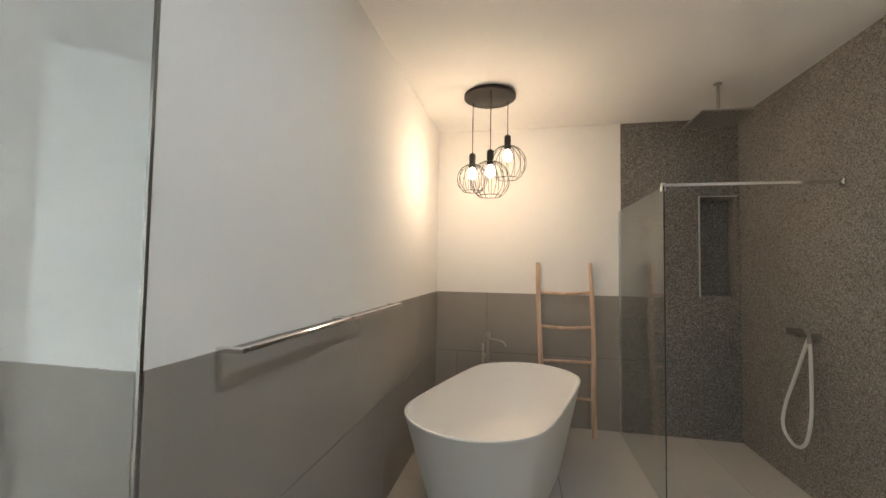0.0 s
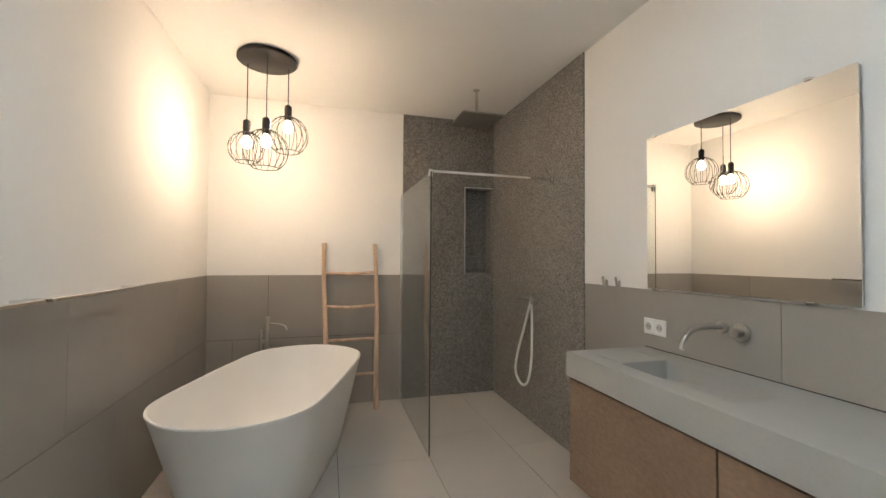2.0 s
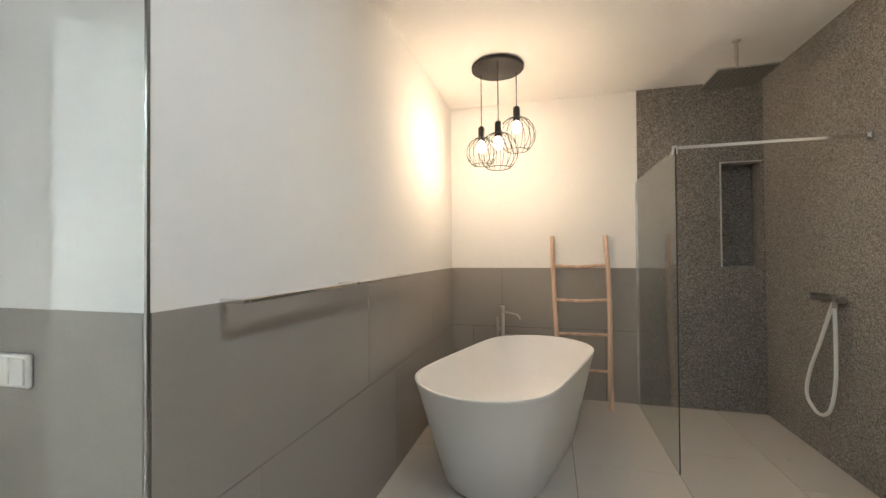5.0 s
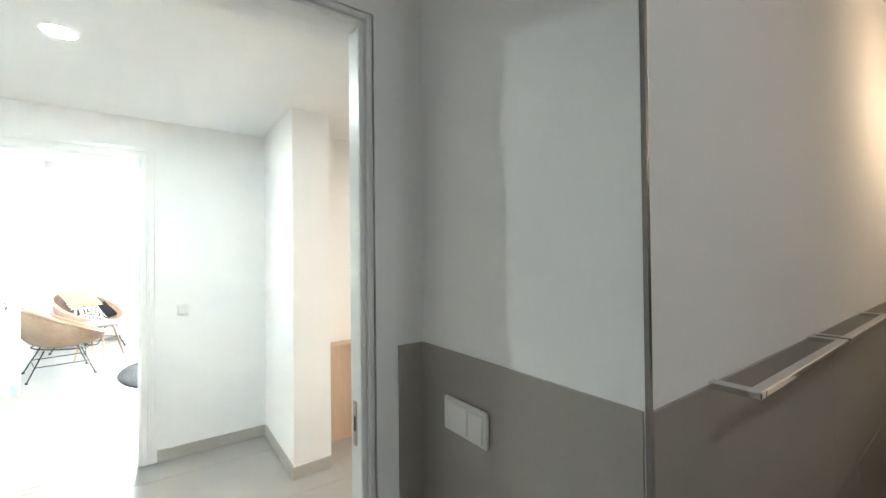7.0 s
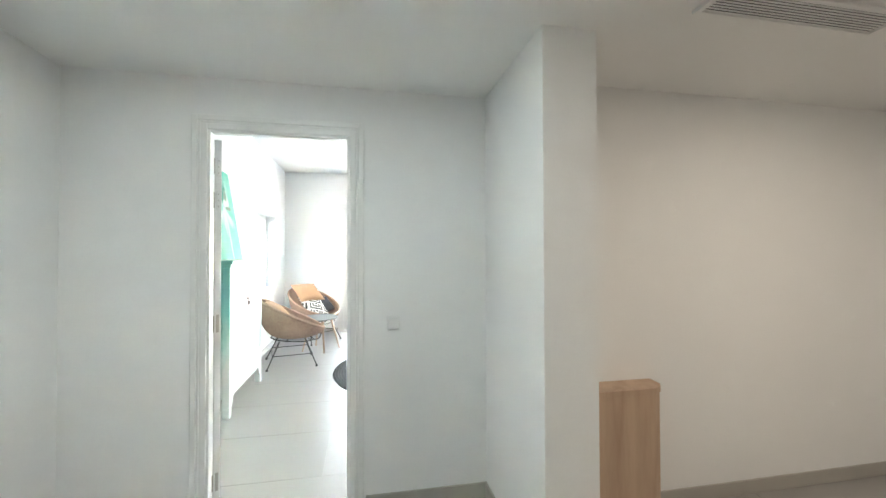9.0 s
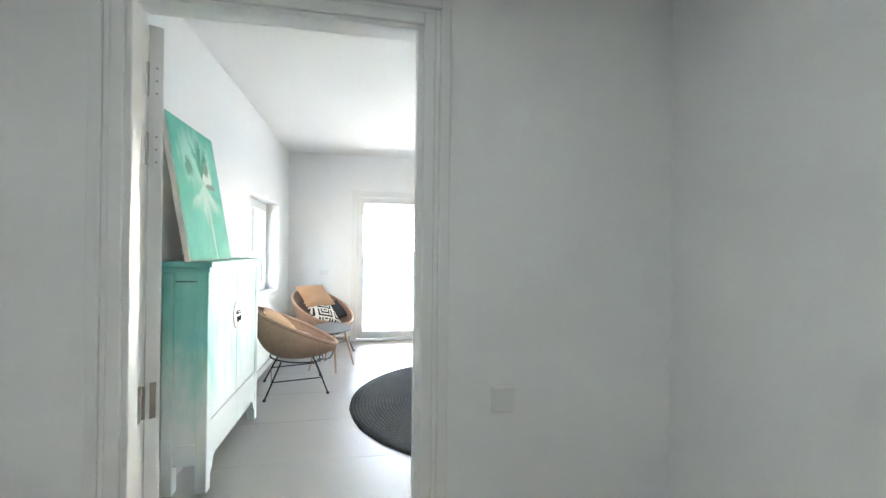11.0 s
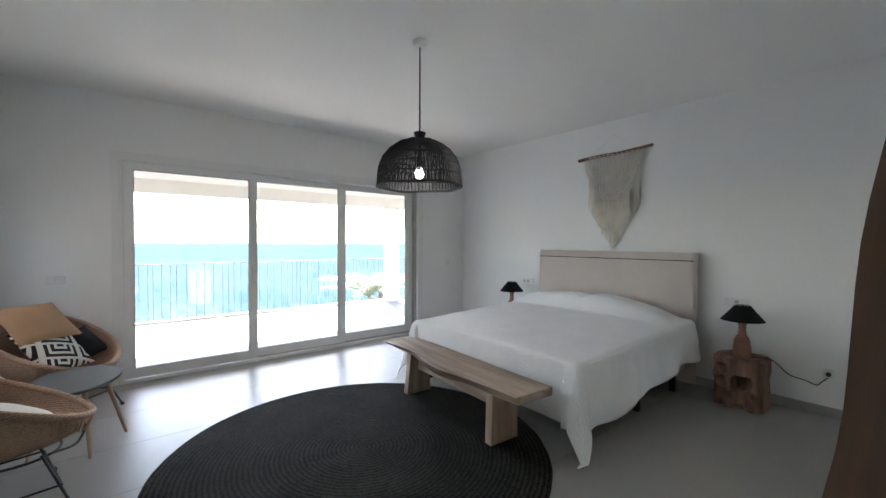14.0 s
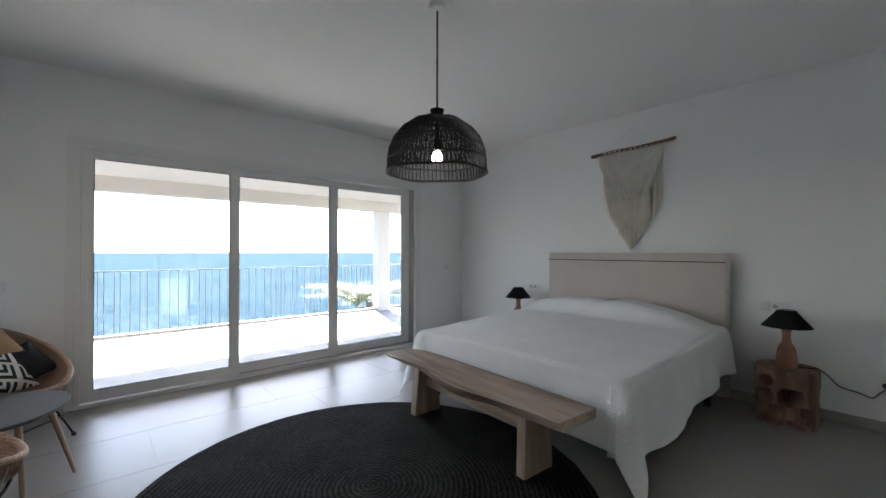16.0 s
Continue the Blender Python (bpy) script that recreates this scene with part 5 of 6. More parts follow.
    part("box_lid", box(-0.031, 0.031, -0.051, 0.051, 0.055, 0.068, 0.003), TABLE_GREY, small)


cabinet()


def painting():
    z0 = 1.412
    tilt = -math.degrees(math.atan2(0.155, 0.90))
    p = thing("painting", "abstract turquoise canvas painting leaning on the wall", "painting", (-5.93, -1.015, z0))
    p.matrix_world = pose(-5.93, -1.015, z0 + 0.002, -tilt, 0, 0)
    wdt, hgt = 0.365, 0.91
    part("canvas", box(-wdt, wdt, -0.034, -0.0015, 0.0, hgt, 0.003), CUSHION_WHITE, p, "white canvas edge")
    bm = bmesh.new()
    bmesh.ops.create_grid(bm, x_segments=1, y_segments=1, size=1.0)
    for v in bm.verts:
        v.co = Vector((v.co.x * (wdt - 0.002), 0.0, (v.co.y * 0.5 + 0.5) * (hgt - 0.004) + 0.002))
    part("painted_face", bm, CANVAS, p, "turquoise and pale green brushwork")


painting()


def basket_chair(at, turn, cushions):
    """An oval rattan shell on a black rod frame. It faces local +y; cushions lie in it as things of their own."""
    c = thing("rattan_chair", "natural woven rattan basket chair on black metal legs", "chair", at, turn, "rattan chairs")
    a, b = 0.40, 0.43
    hb, hf = 0.88, 0.46

    def rim(t, k=1.0):
        x, y = a * k * math.cos(t), b * k * math.sin(t)
        return Vector((x, y, (hb + hf) / 2 - (hb - hf) / 2 * (y / b)))

    seat = Vector((0, 0.02, 0.34))
    bm = bmesh.new()
    rings, n = [], 56
    for j in range(13):
        u = j / 12
        ring = []
        for k in range(n):
            t = 2 * math.pi * k / n
            r = rim(t)
            flat = Vector((r.x * math.cos(u * math.pi / 2) ** 0.75 if u < 1 else 0, r.y * math.cos(u * math.pi / 2) ** 0.75 if u < 1 else 0, 0))
            z = seat.z + (r.z - seat.z) * (1 - math.sin(u * math.pi / 2)) ** 1.15 * (1 if u < 1 else 0)
            ring.append(bm.verts.new((flat.x + seat.x * u, flat.y + seat.y * u, z)) if u < 1 else None)
        rings.append(ring)
    for p, q in zip(rings[:-2], rings[1:-1]):
        for k in range(n):
            bm.faces.new((p[k], p[(k + 1) % n], q[(k + 1) % n], q[k]))
    bm.faces.new(rings[-2])
    bmesh.ops.recalc_face_normals(bm, faces=bm.faces)
    bmesh.ops.solidify(bm, geom=bm.faces[:], thickness=0.014)
    part("shell", bm, RATTAN, c, "woven rattan shell", True)
    part("rim", tube([rim(2 * math.pi * k / 56) for k in range(56)], 0.019, 10, closed=True), RATTAN, c, "wrapped rattan rim", True)
    # open rows of cords near the front rim
    bm = bmesh.new()
    for k in range(26):
        t = radians(30 + 120 * k / 25)
        p, q = rim(t, 0.995), rim(t, 0.90)
        q.z -= 0.11
        tube([p, p.lerp(q, 0.5) + Vector((math.cos(t), math.sin(t), 0)) * 0.018, q + Vector((math.cos(t), math.sin(t), 0)) * 0.02], 0.0035, 4, bm)
    part("cords", bm, RATTAN, c, "open rattan cords")
    frame_ring = [(0.27 * math.cos(2 * math.pi * k / 32), 0.02 + 0.27 * math.sin(2 * math.pi * k / 32), 0.335 - 0.03 * math.sin(2 * math.pi * k / 32)) for k in range(32)]
    part("frame_ring", tube(frame_ring, 0.007, 6, closed=True), BLACK_METAL, c, "", True)
    hoop = curve([(-0.30, 0.20, 0.36), (-0.16, 0.34, 0.33), (0.0, 0.41, 0.42), (0.16, 0.34, 0.33), (0.30, 0.20, 0.36)], 6)
    part("front_hoop", tube(hoop, 0.007, 6), BLACK_METAL, c, "", True)
    feet = [(-0.32, 0.30), (0.32, 0.30), (0.32, -0.30), (-0.32, -0.30)]
    tops = [(-0.22, 0.18), (0.22, 0.18), (0.20, -0.15), (-0.20, -0.15)]
    for (fx, fy), (tx, ty) in zip(feet, tops):
        leg = part("leg", tube([(tx, ty, 0.335), (fx, fy, 0.012)], 0.0075, 8), BLACK_METAL, c, "", True)
        part("foot_cap", lathe([(0.014, 0.0), (0.016, 0.008), (0.012, 0.024)], 12, (fx, fy, 0)), BLACK_PLASTIC, leg, "", True)
    mids = [((fx + tx) / 2 * 1.05, (fy + ty) / 2 * 1.05, 0.165) for (fx, fy), (tx, ty) in zip(feet, tops)]
    for k in range(4):
        part("stretcher", tube([mids[k], mids[(k + 1) % 4]], 0.0055, 6), BLACK_METAL, c, "", True)
    base = pose(*at, 0, 0, turn)
    for kind, label, material, m, size in cushions:
        cushion(label, material, base @ m, size)
    return c


def cushion(label, material, m, size):
    c = thing("cushion", label, "cushion")
    bm = bmesh.new()
    n = 18
    for sg in (1, -1):
        grid = []
        for i in range(n + 1):
            row = []
            for j in range(n + 1):
                u, v = 2 * i / n - 1, 2 * j / n - 1
                pinch = 1 - 0.07 * (1 - abs(u)) * (abs(v) ** 3) - 0.0
                pinch2 = 1 - 0.07 * (1 - abs(v)) * (abs(u) ** 3)
                puff = 0.30 * size * ((1 - u * u) * (1 - v * v)) ** 0.55
                puff *= 1 + 0.18 * noise.noise((u * 1.7 + size * 9, v * 1.7, sg))
                row.append(bm.verts.new((u * size * pinch2 * 1.0, v * size * pinch, sg * puff)))
            grid.append(row)
        for i in range(n):
            for j in range(n):
                bm.faces.new((grid[i][j], grid[i + 1][j], grid[i + 1][j + 1], grid[i][j + 1]))
    bmesh.ops.remove_doubles(bm, verts=bm.verts, dist=0.0005)
    part("cover", bm, material, c, "", True)
    c.matrix_world = m


TAN, MAZED, DARKC, PALE = "tan linen scatter cushion resting in a rattan chair", "black and white maze-patterned cushion in a rattan chair", "dark grey cushion in a rattan chair", "off-white cushion in a rattan chair"
CUSHION_DARK = plain("charcoal_cloth", (0.03, 0.03, 0.035), 0.95, vary=0.15, coarse=6, fine=220, relief=0.3)
basket_chair((-7.49, -0.735, 0), 13, [("c", TAN, CUSHION_TAN, pose(-0.02, -0.15, 0.70, -42, 0, 0), 0.235), ("c", PALE, CUSHION_WHITE, pose(0.04, 0.10, 0.52, -28, 0, 8), 0.21)])
basket_chair((-8.93, -0.60, 0), -42, [("c", MAZED, MAZE, pose(0.04, 0.03, 0.60, -48, 0, 4), 0.225), ("c", TAN, CUSHION_TAN, pose(0.03, -0.13, 0.82, -36, 0, -10), 0.225), ("c", DARKC, CUSHION_DARK, pose(-0.21, 0.03, 0.58, -48, 14, 0), 0.15)])


def side_table():
    t = thing("side_table", "dark grey pebble-shaped side table on splayed wooden legs", "side table", (-8.18, -0.42, 0))
    outline = []
    for k in range(40):
        a = 2 * math.pi * k / 40
        r = 1 + 0.05 * math.cos(3 * a + 0.5)
        outline.append((0.355 * r * math.cos(a), 0.25 * r * math.sin(a)))
    bm = slab(outline, 0.488, 0.506)
    bmesh.ops.bevel(bm, geom=[e for e in bm.edges if abs(e.verts[0].co.z - e.verts[1].co.z) < 1e-5], offset=0.005, segments=2, affect="EDGES")
    part("tabletop", bm, TABLE_GREY, t)
    for (tx, ty), (fx, fy) in zip(((0.19, 0.05), (-0.06, 0.15), (-0.22, -0.05), (0.06, -0.14)), ((0.25, 0.08), (-0.085, 0.28), (-0.31, -0.10), (0.09, -0.25))):
        part("leg", tube([(tx, ty, 0.488), (fx, fy, 0.0)], 0.015, 12, ends=(0.018, 0.011)), LEG_WOOD, t, "", True)
        part("mount", lathe([(0.026, 0.476), (0.026, 0.488)], 14, (tx, ty, 0)), BLACK_METAL, t)


side_table()


def rug():
    r = thing("rug", "round charcoal braided jute rug on the tile floor", "rug", (-6.88, 1.20, 0))
    bm = bmesh.new()
    rings, n = [], 144
    prof = [(0.0, 0.009)] + [(0.1 * k, 0.009) for k in range(1, 13)] + [(1.28, 0.010), (1.315, 0.011), (1.335, 0.007), (1.337, 0.001)]
    for rad, z in prof[1:]:
        rings.append([bm.verts.new(((rad + (0.006 * noise.noise((math.cos(6.283 * k / n) * 9, math.sin(6.283 * k / n) * 9, 0)) if rad > 1.2 else 0)) * math.cos(2 * math.pi * k / n), (rad + (0.006 * noise.noise((math.cos(6.283 * k / n) * 9, math.sin(6.283 * k / n) * 9, 0)) if rad > 1.2 else 0)) * math.sin(2 * math.pi * k / n), z + 0.0015 * noise.noise((rad * 5, k * 0.3, 1)))) for k in range(n)])
    for p, q in zip(rings, rings[1:]):
        for k in range(n):
            bm.faces.new((p[k], p[(k + 1) % n], q[(k + 1) % n], q[k]))
    bm.faces.new(rings[0])
    part("braid", bm, RUG, r, "", True)


rug()


def bench():
    b = thing("bench", "solid suar wood bench with a live front edge", "bench", (-6.965, 2.12, 0.011), -3.6)
    L, top = 0.955, 0.452
    front, back = [], []
    n = 40
    for k in range(n + 1):
        u = -L + 2 * L * k / n
        wave = 0.045 * math.exp(-((u - 0.05) / 0.35) ** 2) + 0.018 * math.sin(4.3 * u + 0.6) - 0.03 * math.exp(-((u + 0.45) / 0.25) ** 2)
        front.append((u, -0.195 - wave))
        back.append((u, 0.195))
    bm = bmesh.new()
    lows, highs = [], []
    for (u, f), (_, k) in zip(front, back):
        under = f + 0.045 + 0.02 * math.sin(6 * u)
        deep = 0.060 + 0.024 * math.exp(-((u - 0.12) / 0.2) ** 2) - 0.022 * math.exp(-((u + L) / 0.18) ** 2)
        highs.append((bm.verts.new((u, f, top)), bm.verts.new((u, k, top))))
        lows.append((bm.verts.new((u, under, top - deep)), bm.verts.new((u, k, top - 0.060))))
    for i in range(n):
        bm.faces.new((highs[i][0], highs[i + 1][0], highs[i + 1][1], highs[i][1]))
        bm.faces.new((lows[i][0], lows[i + 1][0], lows[i + 1][1], lows[i][1]))
        bm.faces.new((highs[i][0], highs[i + 1][0], lows[i + 1][0], lows[i][0]))
        bm.faces.new((highs[i][1], highs[i + 1][1], lows[i + 1][1], lows[i][1]))
    for i in (0, n):
        bm.faces.new((highs[i][0], highs[i][1], lows[i][1], lows[i][0]))
    bmesh.ops.bevel(bm, geom=[e for e in bm.edges if e.calc_length() > 0.02 and len(e.link_faces) == 2 and e.calc_face_angle(0) > 0.6], offset=0.006, segments=2, affect="EDGES")
    part("seat_plank", bm, BENCH_WOOD, b)
    for x, a, c in ((-0.565, -0.105, 0.09), (0.645, -0.135, 0.122)):
        bm = bmesh.new()
        lo = [bm.verts.new((x + sx * 0.036, y, 0.0)) for sx, y in ((-1, -0.145), (1, -0.145), (1, 0.13), (-1, 0.13))]
        hi = [bm.verts.new((x + sx * 0.036, y, top - 0.061)) for sx, y in ((-1, a), (1, a), (1, c), (-1, c))]
        bm.faces.new(lo)
        bm.faces.new(hi)
        for k in range(4):
            bm.faces.new((lo[k], lo[(k + 1) % 4], hi[(k + 1) % 4], hi[k]))
        bmesh.ops.bevel(bm, geom=bm.edges[:], offset=0.004, segments=1, affect="EDGES")
        part("leg", bm, BENCH_LEG, b)
    part("stretcher", box(-0.528, 0.608, -0.03, 0.0, 0.235, 0.315, 0.003), BENCH_WOOD, b)


BENCH_LEG = wood("suar_leg_wood", (0.25, 0.17, 0.12), (0.52, 0.40, 0.305), 2.6, "z", 0.55)
bench()


def bed():
    x0, x1, y0, y1 = -7.87, -5.90, 2.40, 4.50
    cx = (x0 + x1) / 2
    b = thing("bed", "double bed base with mattress under a white cover", "bed", (cx, (y0 + y1) / 2, 0))
    w, d = (x1 - x0) / 2, (y1 - y0) / 2
    part("base", box(-w + 0.03, w - 0.03, -d + 0.03, d, 0.16, 0.33, 0.02), LINEN, b, "beige upholstered base")
    part("mattress", box(-w + 0.02, w - 0.02, -d + 0.02, d - 0.01, 0.331, 0.622, 0.05, steps=3), CUSHION_WHITE, b, "off-white mattress", True)
    for x in (-w + 0.06, w - 0.045):
        for y in (-d + 0.12, -0.02, d - 0.30):
            part("leg", box(x - 0.025, x + 0.025, y - 0.025, y + 0.025, 0.0, 0.16, 0.003), BLACK_PLASTIC, b, "black bed leg")
    head = thing("headboard", "beige linen covered headboard behind the bed", "headboard", (0, 0, 0))
    bm = bmesh.new()
    bmesh.ops.create_grid(bm, x_segments=60, y_segments=40, size=1.0)
    hx0, hx1, hz = -7.865, -5.845, 1.312
    for v in bm.verts:
        u, q = v.co.x, v.co.y * 0.5 + 0.5
        fold = 0.006 * noise.noise((u * 6, q * 2.5, 0)) + 0.004 * noise.noise((u * 20, q * 4, 2))
        fold -= 0.022 * max(0.0, abs(u) - 0.97) / 0.03 + 0.018 * max(0.0, q - 0.96) / 0.04
        if u > 0.88:
            fold += 0.012 * noise.noise((u * 30, q * 5, 7))
        v.co = Vector(((hx0 + hx1) / 2 + u * (hx1 - hx0) / 2, 4.515 - fold, 0.02 + q * (hz - 0.02) - (0.006 * abs(math.sin(u * 9)) if q > 0.97 else 0)))
    bmesh.ops.solidify(bm, geom=bm.faces[:], thickness=-0.095)
    part("cover", bm, LINEN, head, "", True)
    part("seam", tube(curve([(hx0 + 0.01, 4.512, hz + 0.003), ((hx0 + hx1) / 2, 4.512, hz + 0.003), (hx1 - 0.03, 4.512, hz + 0.003)], 12), 0.005, 6), BLACK_CLOTH, head, "dark top seam", True)
    # pale cover draped over the bed, its corner trailing on the floor
    cover = thing("bedspread", "white waffle bedspread draped over the bed", "bedspread", (0, 0, 0))
    bm = bmesh.new()
    nx, ny = 150, 150
    hang_y = 0.49
    grid = []
    for i in range(nx + 1):
        row = []
        for j in range(ny + 1):
            sy = y0 - hang_y + (4.47 - y0 + hang_y) * j / ny
            hang_x = 0.51 - 0.10 * max(0.0, min(1.0, (sy - 2.2) / 1.9)) + 0.012 * math.sin(sy * 7.5)
            sx = x0 - 0.42 + (x1 - x0 + 0.42 + hang_x) * i / nx
            dx = max(0.0, sx - x1) - max(0.0, x0 - sx)
            dy = -max(0.0, y0 - sy)
            out = math.hypot(dx, dy)
            px, py = min(max(sx, x0), x1), max(sy, y0)
            up, down = max(0.0, min(1.0, (sy - 3.93) / 0.20)), max(0.0, min(1.0, (sy - 4.34) / 0.13))
            pillow = 0.17 * (up * up * (3 - 2 * up)) * (1 - down * down * (3 - 2 * down))
            edge = 1 - (abs(px - (x0 + x1) / 2 + 0.06) / 1.04) ** 3
            pillow *= 1 - 0.20 * math.exp(-((px + 6.93) / 0.10) ** 2)
            pillow *= max(0.08, edge) * (1 + 0.06 * math.sin((px - x0) * 6.2 + 1.0))
            z = 0.635 + 0.065 * max(0.0, min(1.0, (py - 2.45) / 1.5)) + 0.018 * math.sin(math.pi * (px - x0) / (x1 - x0)) + pillow + 0.004 * noise.noise((px * 4, py * 4, 0))
            if out > 0:
                ux, uy = dx / out, dy / out
                round_r = 0.055
                ang = min(out / round_r, math.pi / 2)
                o = round_r * math.sin(ang)
                drop = round_r * (1 - math.cos(ang)) + max(0.0, out - round_r * math.pi / 2)
                along = py if abs(ux) > abs(uy) else px
                corner = abs(dx) * abs(dy) / (out * out) * 2
                flare = drop * (0.10 + 0.17 * corner + 0.13 * (0.5 + 0.5 * math.sin(along * 9.0 + 1.1 * math.sin(along * 3.1))) * min(1.0, drop / 0.3))
                flare += 0.012 * noise.noise((px * 7, py * 7, drop * 5))
                o += max(0.0, flare)
                z = z - pillow * 0.5 * min(1, drop * 4) - drop
                tail = max(0.0, 0.016 - z)
                z = max(z, 0.016 + 0.006 * (0.5 + 0.5 * noise.noise((px * 20 + dx * 12, py * 20 + dy * 12, 4))))
                px, py = px + ux * (o + tail * 0.5) - (corner * tail * 0.7 if dx > 0 else 0.0), py + uy * (o + tail * 0.5) - (corner * tail * 0.6 if dx > 0 else 0.0)
                if sy < y0 and px < x1 - 0.06 and px > x0 + 0.06 and py < y0 - 0.01:
                    py = max(py, y0 - 0.045)
            row.append(bm.verts.new((px, py, z)))
        grid.append(row)
    for i in range(nx):
        for j in range(ny):
            bm.faces.new((grid[i][j], grid[i + 1][j], grid[i + 1][j + 1], grid[i][j + 1]))
    ob = part("cloth", bm, QUILT, cover, "", True)
    thick = ob.modifiers.new("thick", "SOLIDIFY")
    thick.thickness, thick.offset = 0.006, 1.0


bed()


def root_stool(x, y):
    s = thing("root_stool", "teak root stump bedside stool with deep hollows", "stool", (x, y, 0), group="root stools")
    bm = bmesh.new()
    rings, n, m = [], 120, 60
    # hollows: direction in degrees, height share, half width in degrees, half height share, depth
    hollows = [(-76, 0.55, 24, 0.17, 0.16), (-118, 0.80, 12, 0.10, 0.13), (-122, 0.52, 16, 0.12, 0.14), (-100, 0.26, 13, 0.12, 0.07), (-52, 0.30, 7, 0.10, 0.07), (-46, 0.22, 5, 0.14, 0.06), (-150, 0.35, 16, 0.2, 0.09), (-80, 0.02, 20, 0.13, 0.08), (-125, 0.05, 14, 0.12, 0.06), (20, 0.5, 18, 0.2, 0.10), (85, 0.55, 22, 0.2, 0.11), (150, 0.4, 20, 0.22, 0.10)]
    for j in range(m + 1):
        v = j / m
        ring = []
        for k in range(n):
            a = 2 * math.pi * k / n
            c, sn = math.cos(a), math.sin(a)
            r = 0.208 / (abs(c) ** 3.2 + abs(sn) ** 3.2) ** (1 / 3.2) * (1 - 0.04 * (1 - v))
            p = Vector((c * 0.2, sn * 0.2, v * 0.45))
            rough = noise.noise((p.x * 16, p.y * 16, p.z * 14))
            cut = 0.0
            for way, high, wide, tall, deep in hollows:
                off = (math.degrees(a) - way + 180) % 360 - 180
                d = math.hypot(off / wide, (v - high) / tall) + 0.32 * rough
                cut = max(cut, deep * max(0.0, min(1.0, (1.0 - d) / 0.22)))
            r -= cut + 0.012 * max(0.0, noise.noise((p.x * 26, p.y * 26, p.z * 7)))
            r += 0.006 * noise.noise((p.x * 50, p.y * 50, p.z * 12))
            if v > 0.97:
                r -= 0.006
            ring.append(bm.verts.new((r * c, r * sn, v * 0.45)))
        rings.append(ring)
    for p, q in zip(rings, rings[1:]):
        for k in range(n):
            bm.faces.new((p[k], p[(k + 1) % n], q[(k + 1) % n], q[k]))
    bm.faces.new(rings[0])
    bm.faces.new(rings[-1])
    part("stump", bm, ROOT_WOOD, s, "", True)
    return s


first_stool = root_stool(-5.405, 4.345)
copy_thing(first_stool, pose(-8.23, 4.345, 0, 0, 0, 130))


def table_lamp(x, y):
    t = thing("table_lamp", "terracotta table lamp with a black pleated shade", "table lamp", (x, y, 0.451), group="bedside lamps")
    prof = [(0.072, 0.0), (0.074, 0.01), (0.070, 0.09), (0.062, 0.13), (0.066, 0.138), (0.058, 0.15), (0.060, 0.158), (0.050, 0.17), (0.050, 0.178), (0.034, 0.20), (0.028, 0.25), (0.030, 0.295), (0.038, 0.305), (0.036, 0.315), (0.018, 0.318)]
    part("base", lathe(prof, 40), TERRACOTTA, t, "terracotta bottle base", True)
    part("neck", lathe([(0.010, 0.316), (0.010, 0.36)], 12), LACQUER, t, "", True)
    bm = bmesh.new()
    n = 72
    lo = [bm.verts.new(((0.170 + 0.003 * (k % 2)) * math.cos(2 * math.pi * k / n), (0.170 + 0.003 * (k % 2)) * math.sin(2 * math.pi * k / n), 0.335)) for k in range(n)]
    mid = [bm.verts.new(((0.105 + 0.002 * (k % 2)) * math.cos(2 * math.pi * k / n), (0.105 + 0.002 * (k % 2)) * math.sin(2 * math.pi * k / n), 0.415)) for k in range(n)]
    hi = [bm.verts.new(((0.058 + 0.001 * (k % 2)) * math.cos(2 * math.pi * k / n), (0.058 + 0.001 * (k % 2)) * math.sin(2 * math.pi * k / n), 0.478)) for k in range(n)]
    for k in range(n):
        j = (k + 1) % n
        bm.faces.new((lo[k], lo[j], mid[j], mid[k]))
        bm.faces.new((mid[k], mid[j], hi[j], hi[k]))
    bmesh.ops.solidify(bm, geom=bm.faces[:], thickness=0.002)
    part("shade", bm, BLACK_CLOTH, t, "black pleated cloth shade")
    part("shade_ring", tube([(0.057 * math.cos(a), 0.057 * math.sin(a), 0.478) for a in (2 * math.pi * k / 24 for k in range(24))], 0.0025, 5, closed=True), LACQUER, t)
    return t


first_lamp = table_lamp(-5.405, 4.35)
copy_thing(first_lamp, pose(-8.235, 4.35, 0.451))


def lamp_cable():
    c = thing("lamp_cable", "black lamp cable with a plug in the low socket", "cable")
    pts = curve([(-5.335, 4.36, 0.456), (-5.22, 4.42, 0.452), (-5.17, 4.50, 0.40), (-5.10, 4.56, 0.31), (-5.00, 4.585, 0.285), (-4.92, 4.585, 0.262), (-4.885, 4.58, 0.30), (-4.847, 4.575, 0.345)], 8)
    part("wire", tube(pts, 0.0045, 6), BLACK_PLASTIC, c, "", True)
    part("plug", lathe([(0.016, 0.0), (0.019, 0.006), (0.019, 0.02), (0.010, 0.036)], 16), BLACK_PLASTIC, c, "", True).matrix_local = Matrix.Translation((-4.847, 4.607, 0.37)) @ pose(0, 0, 0, 90)


lamp_cable()


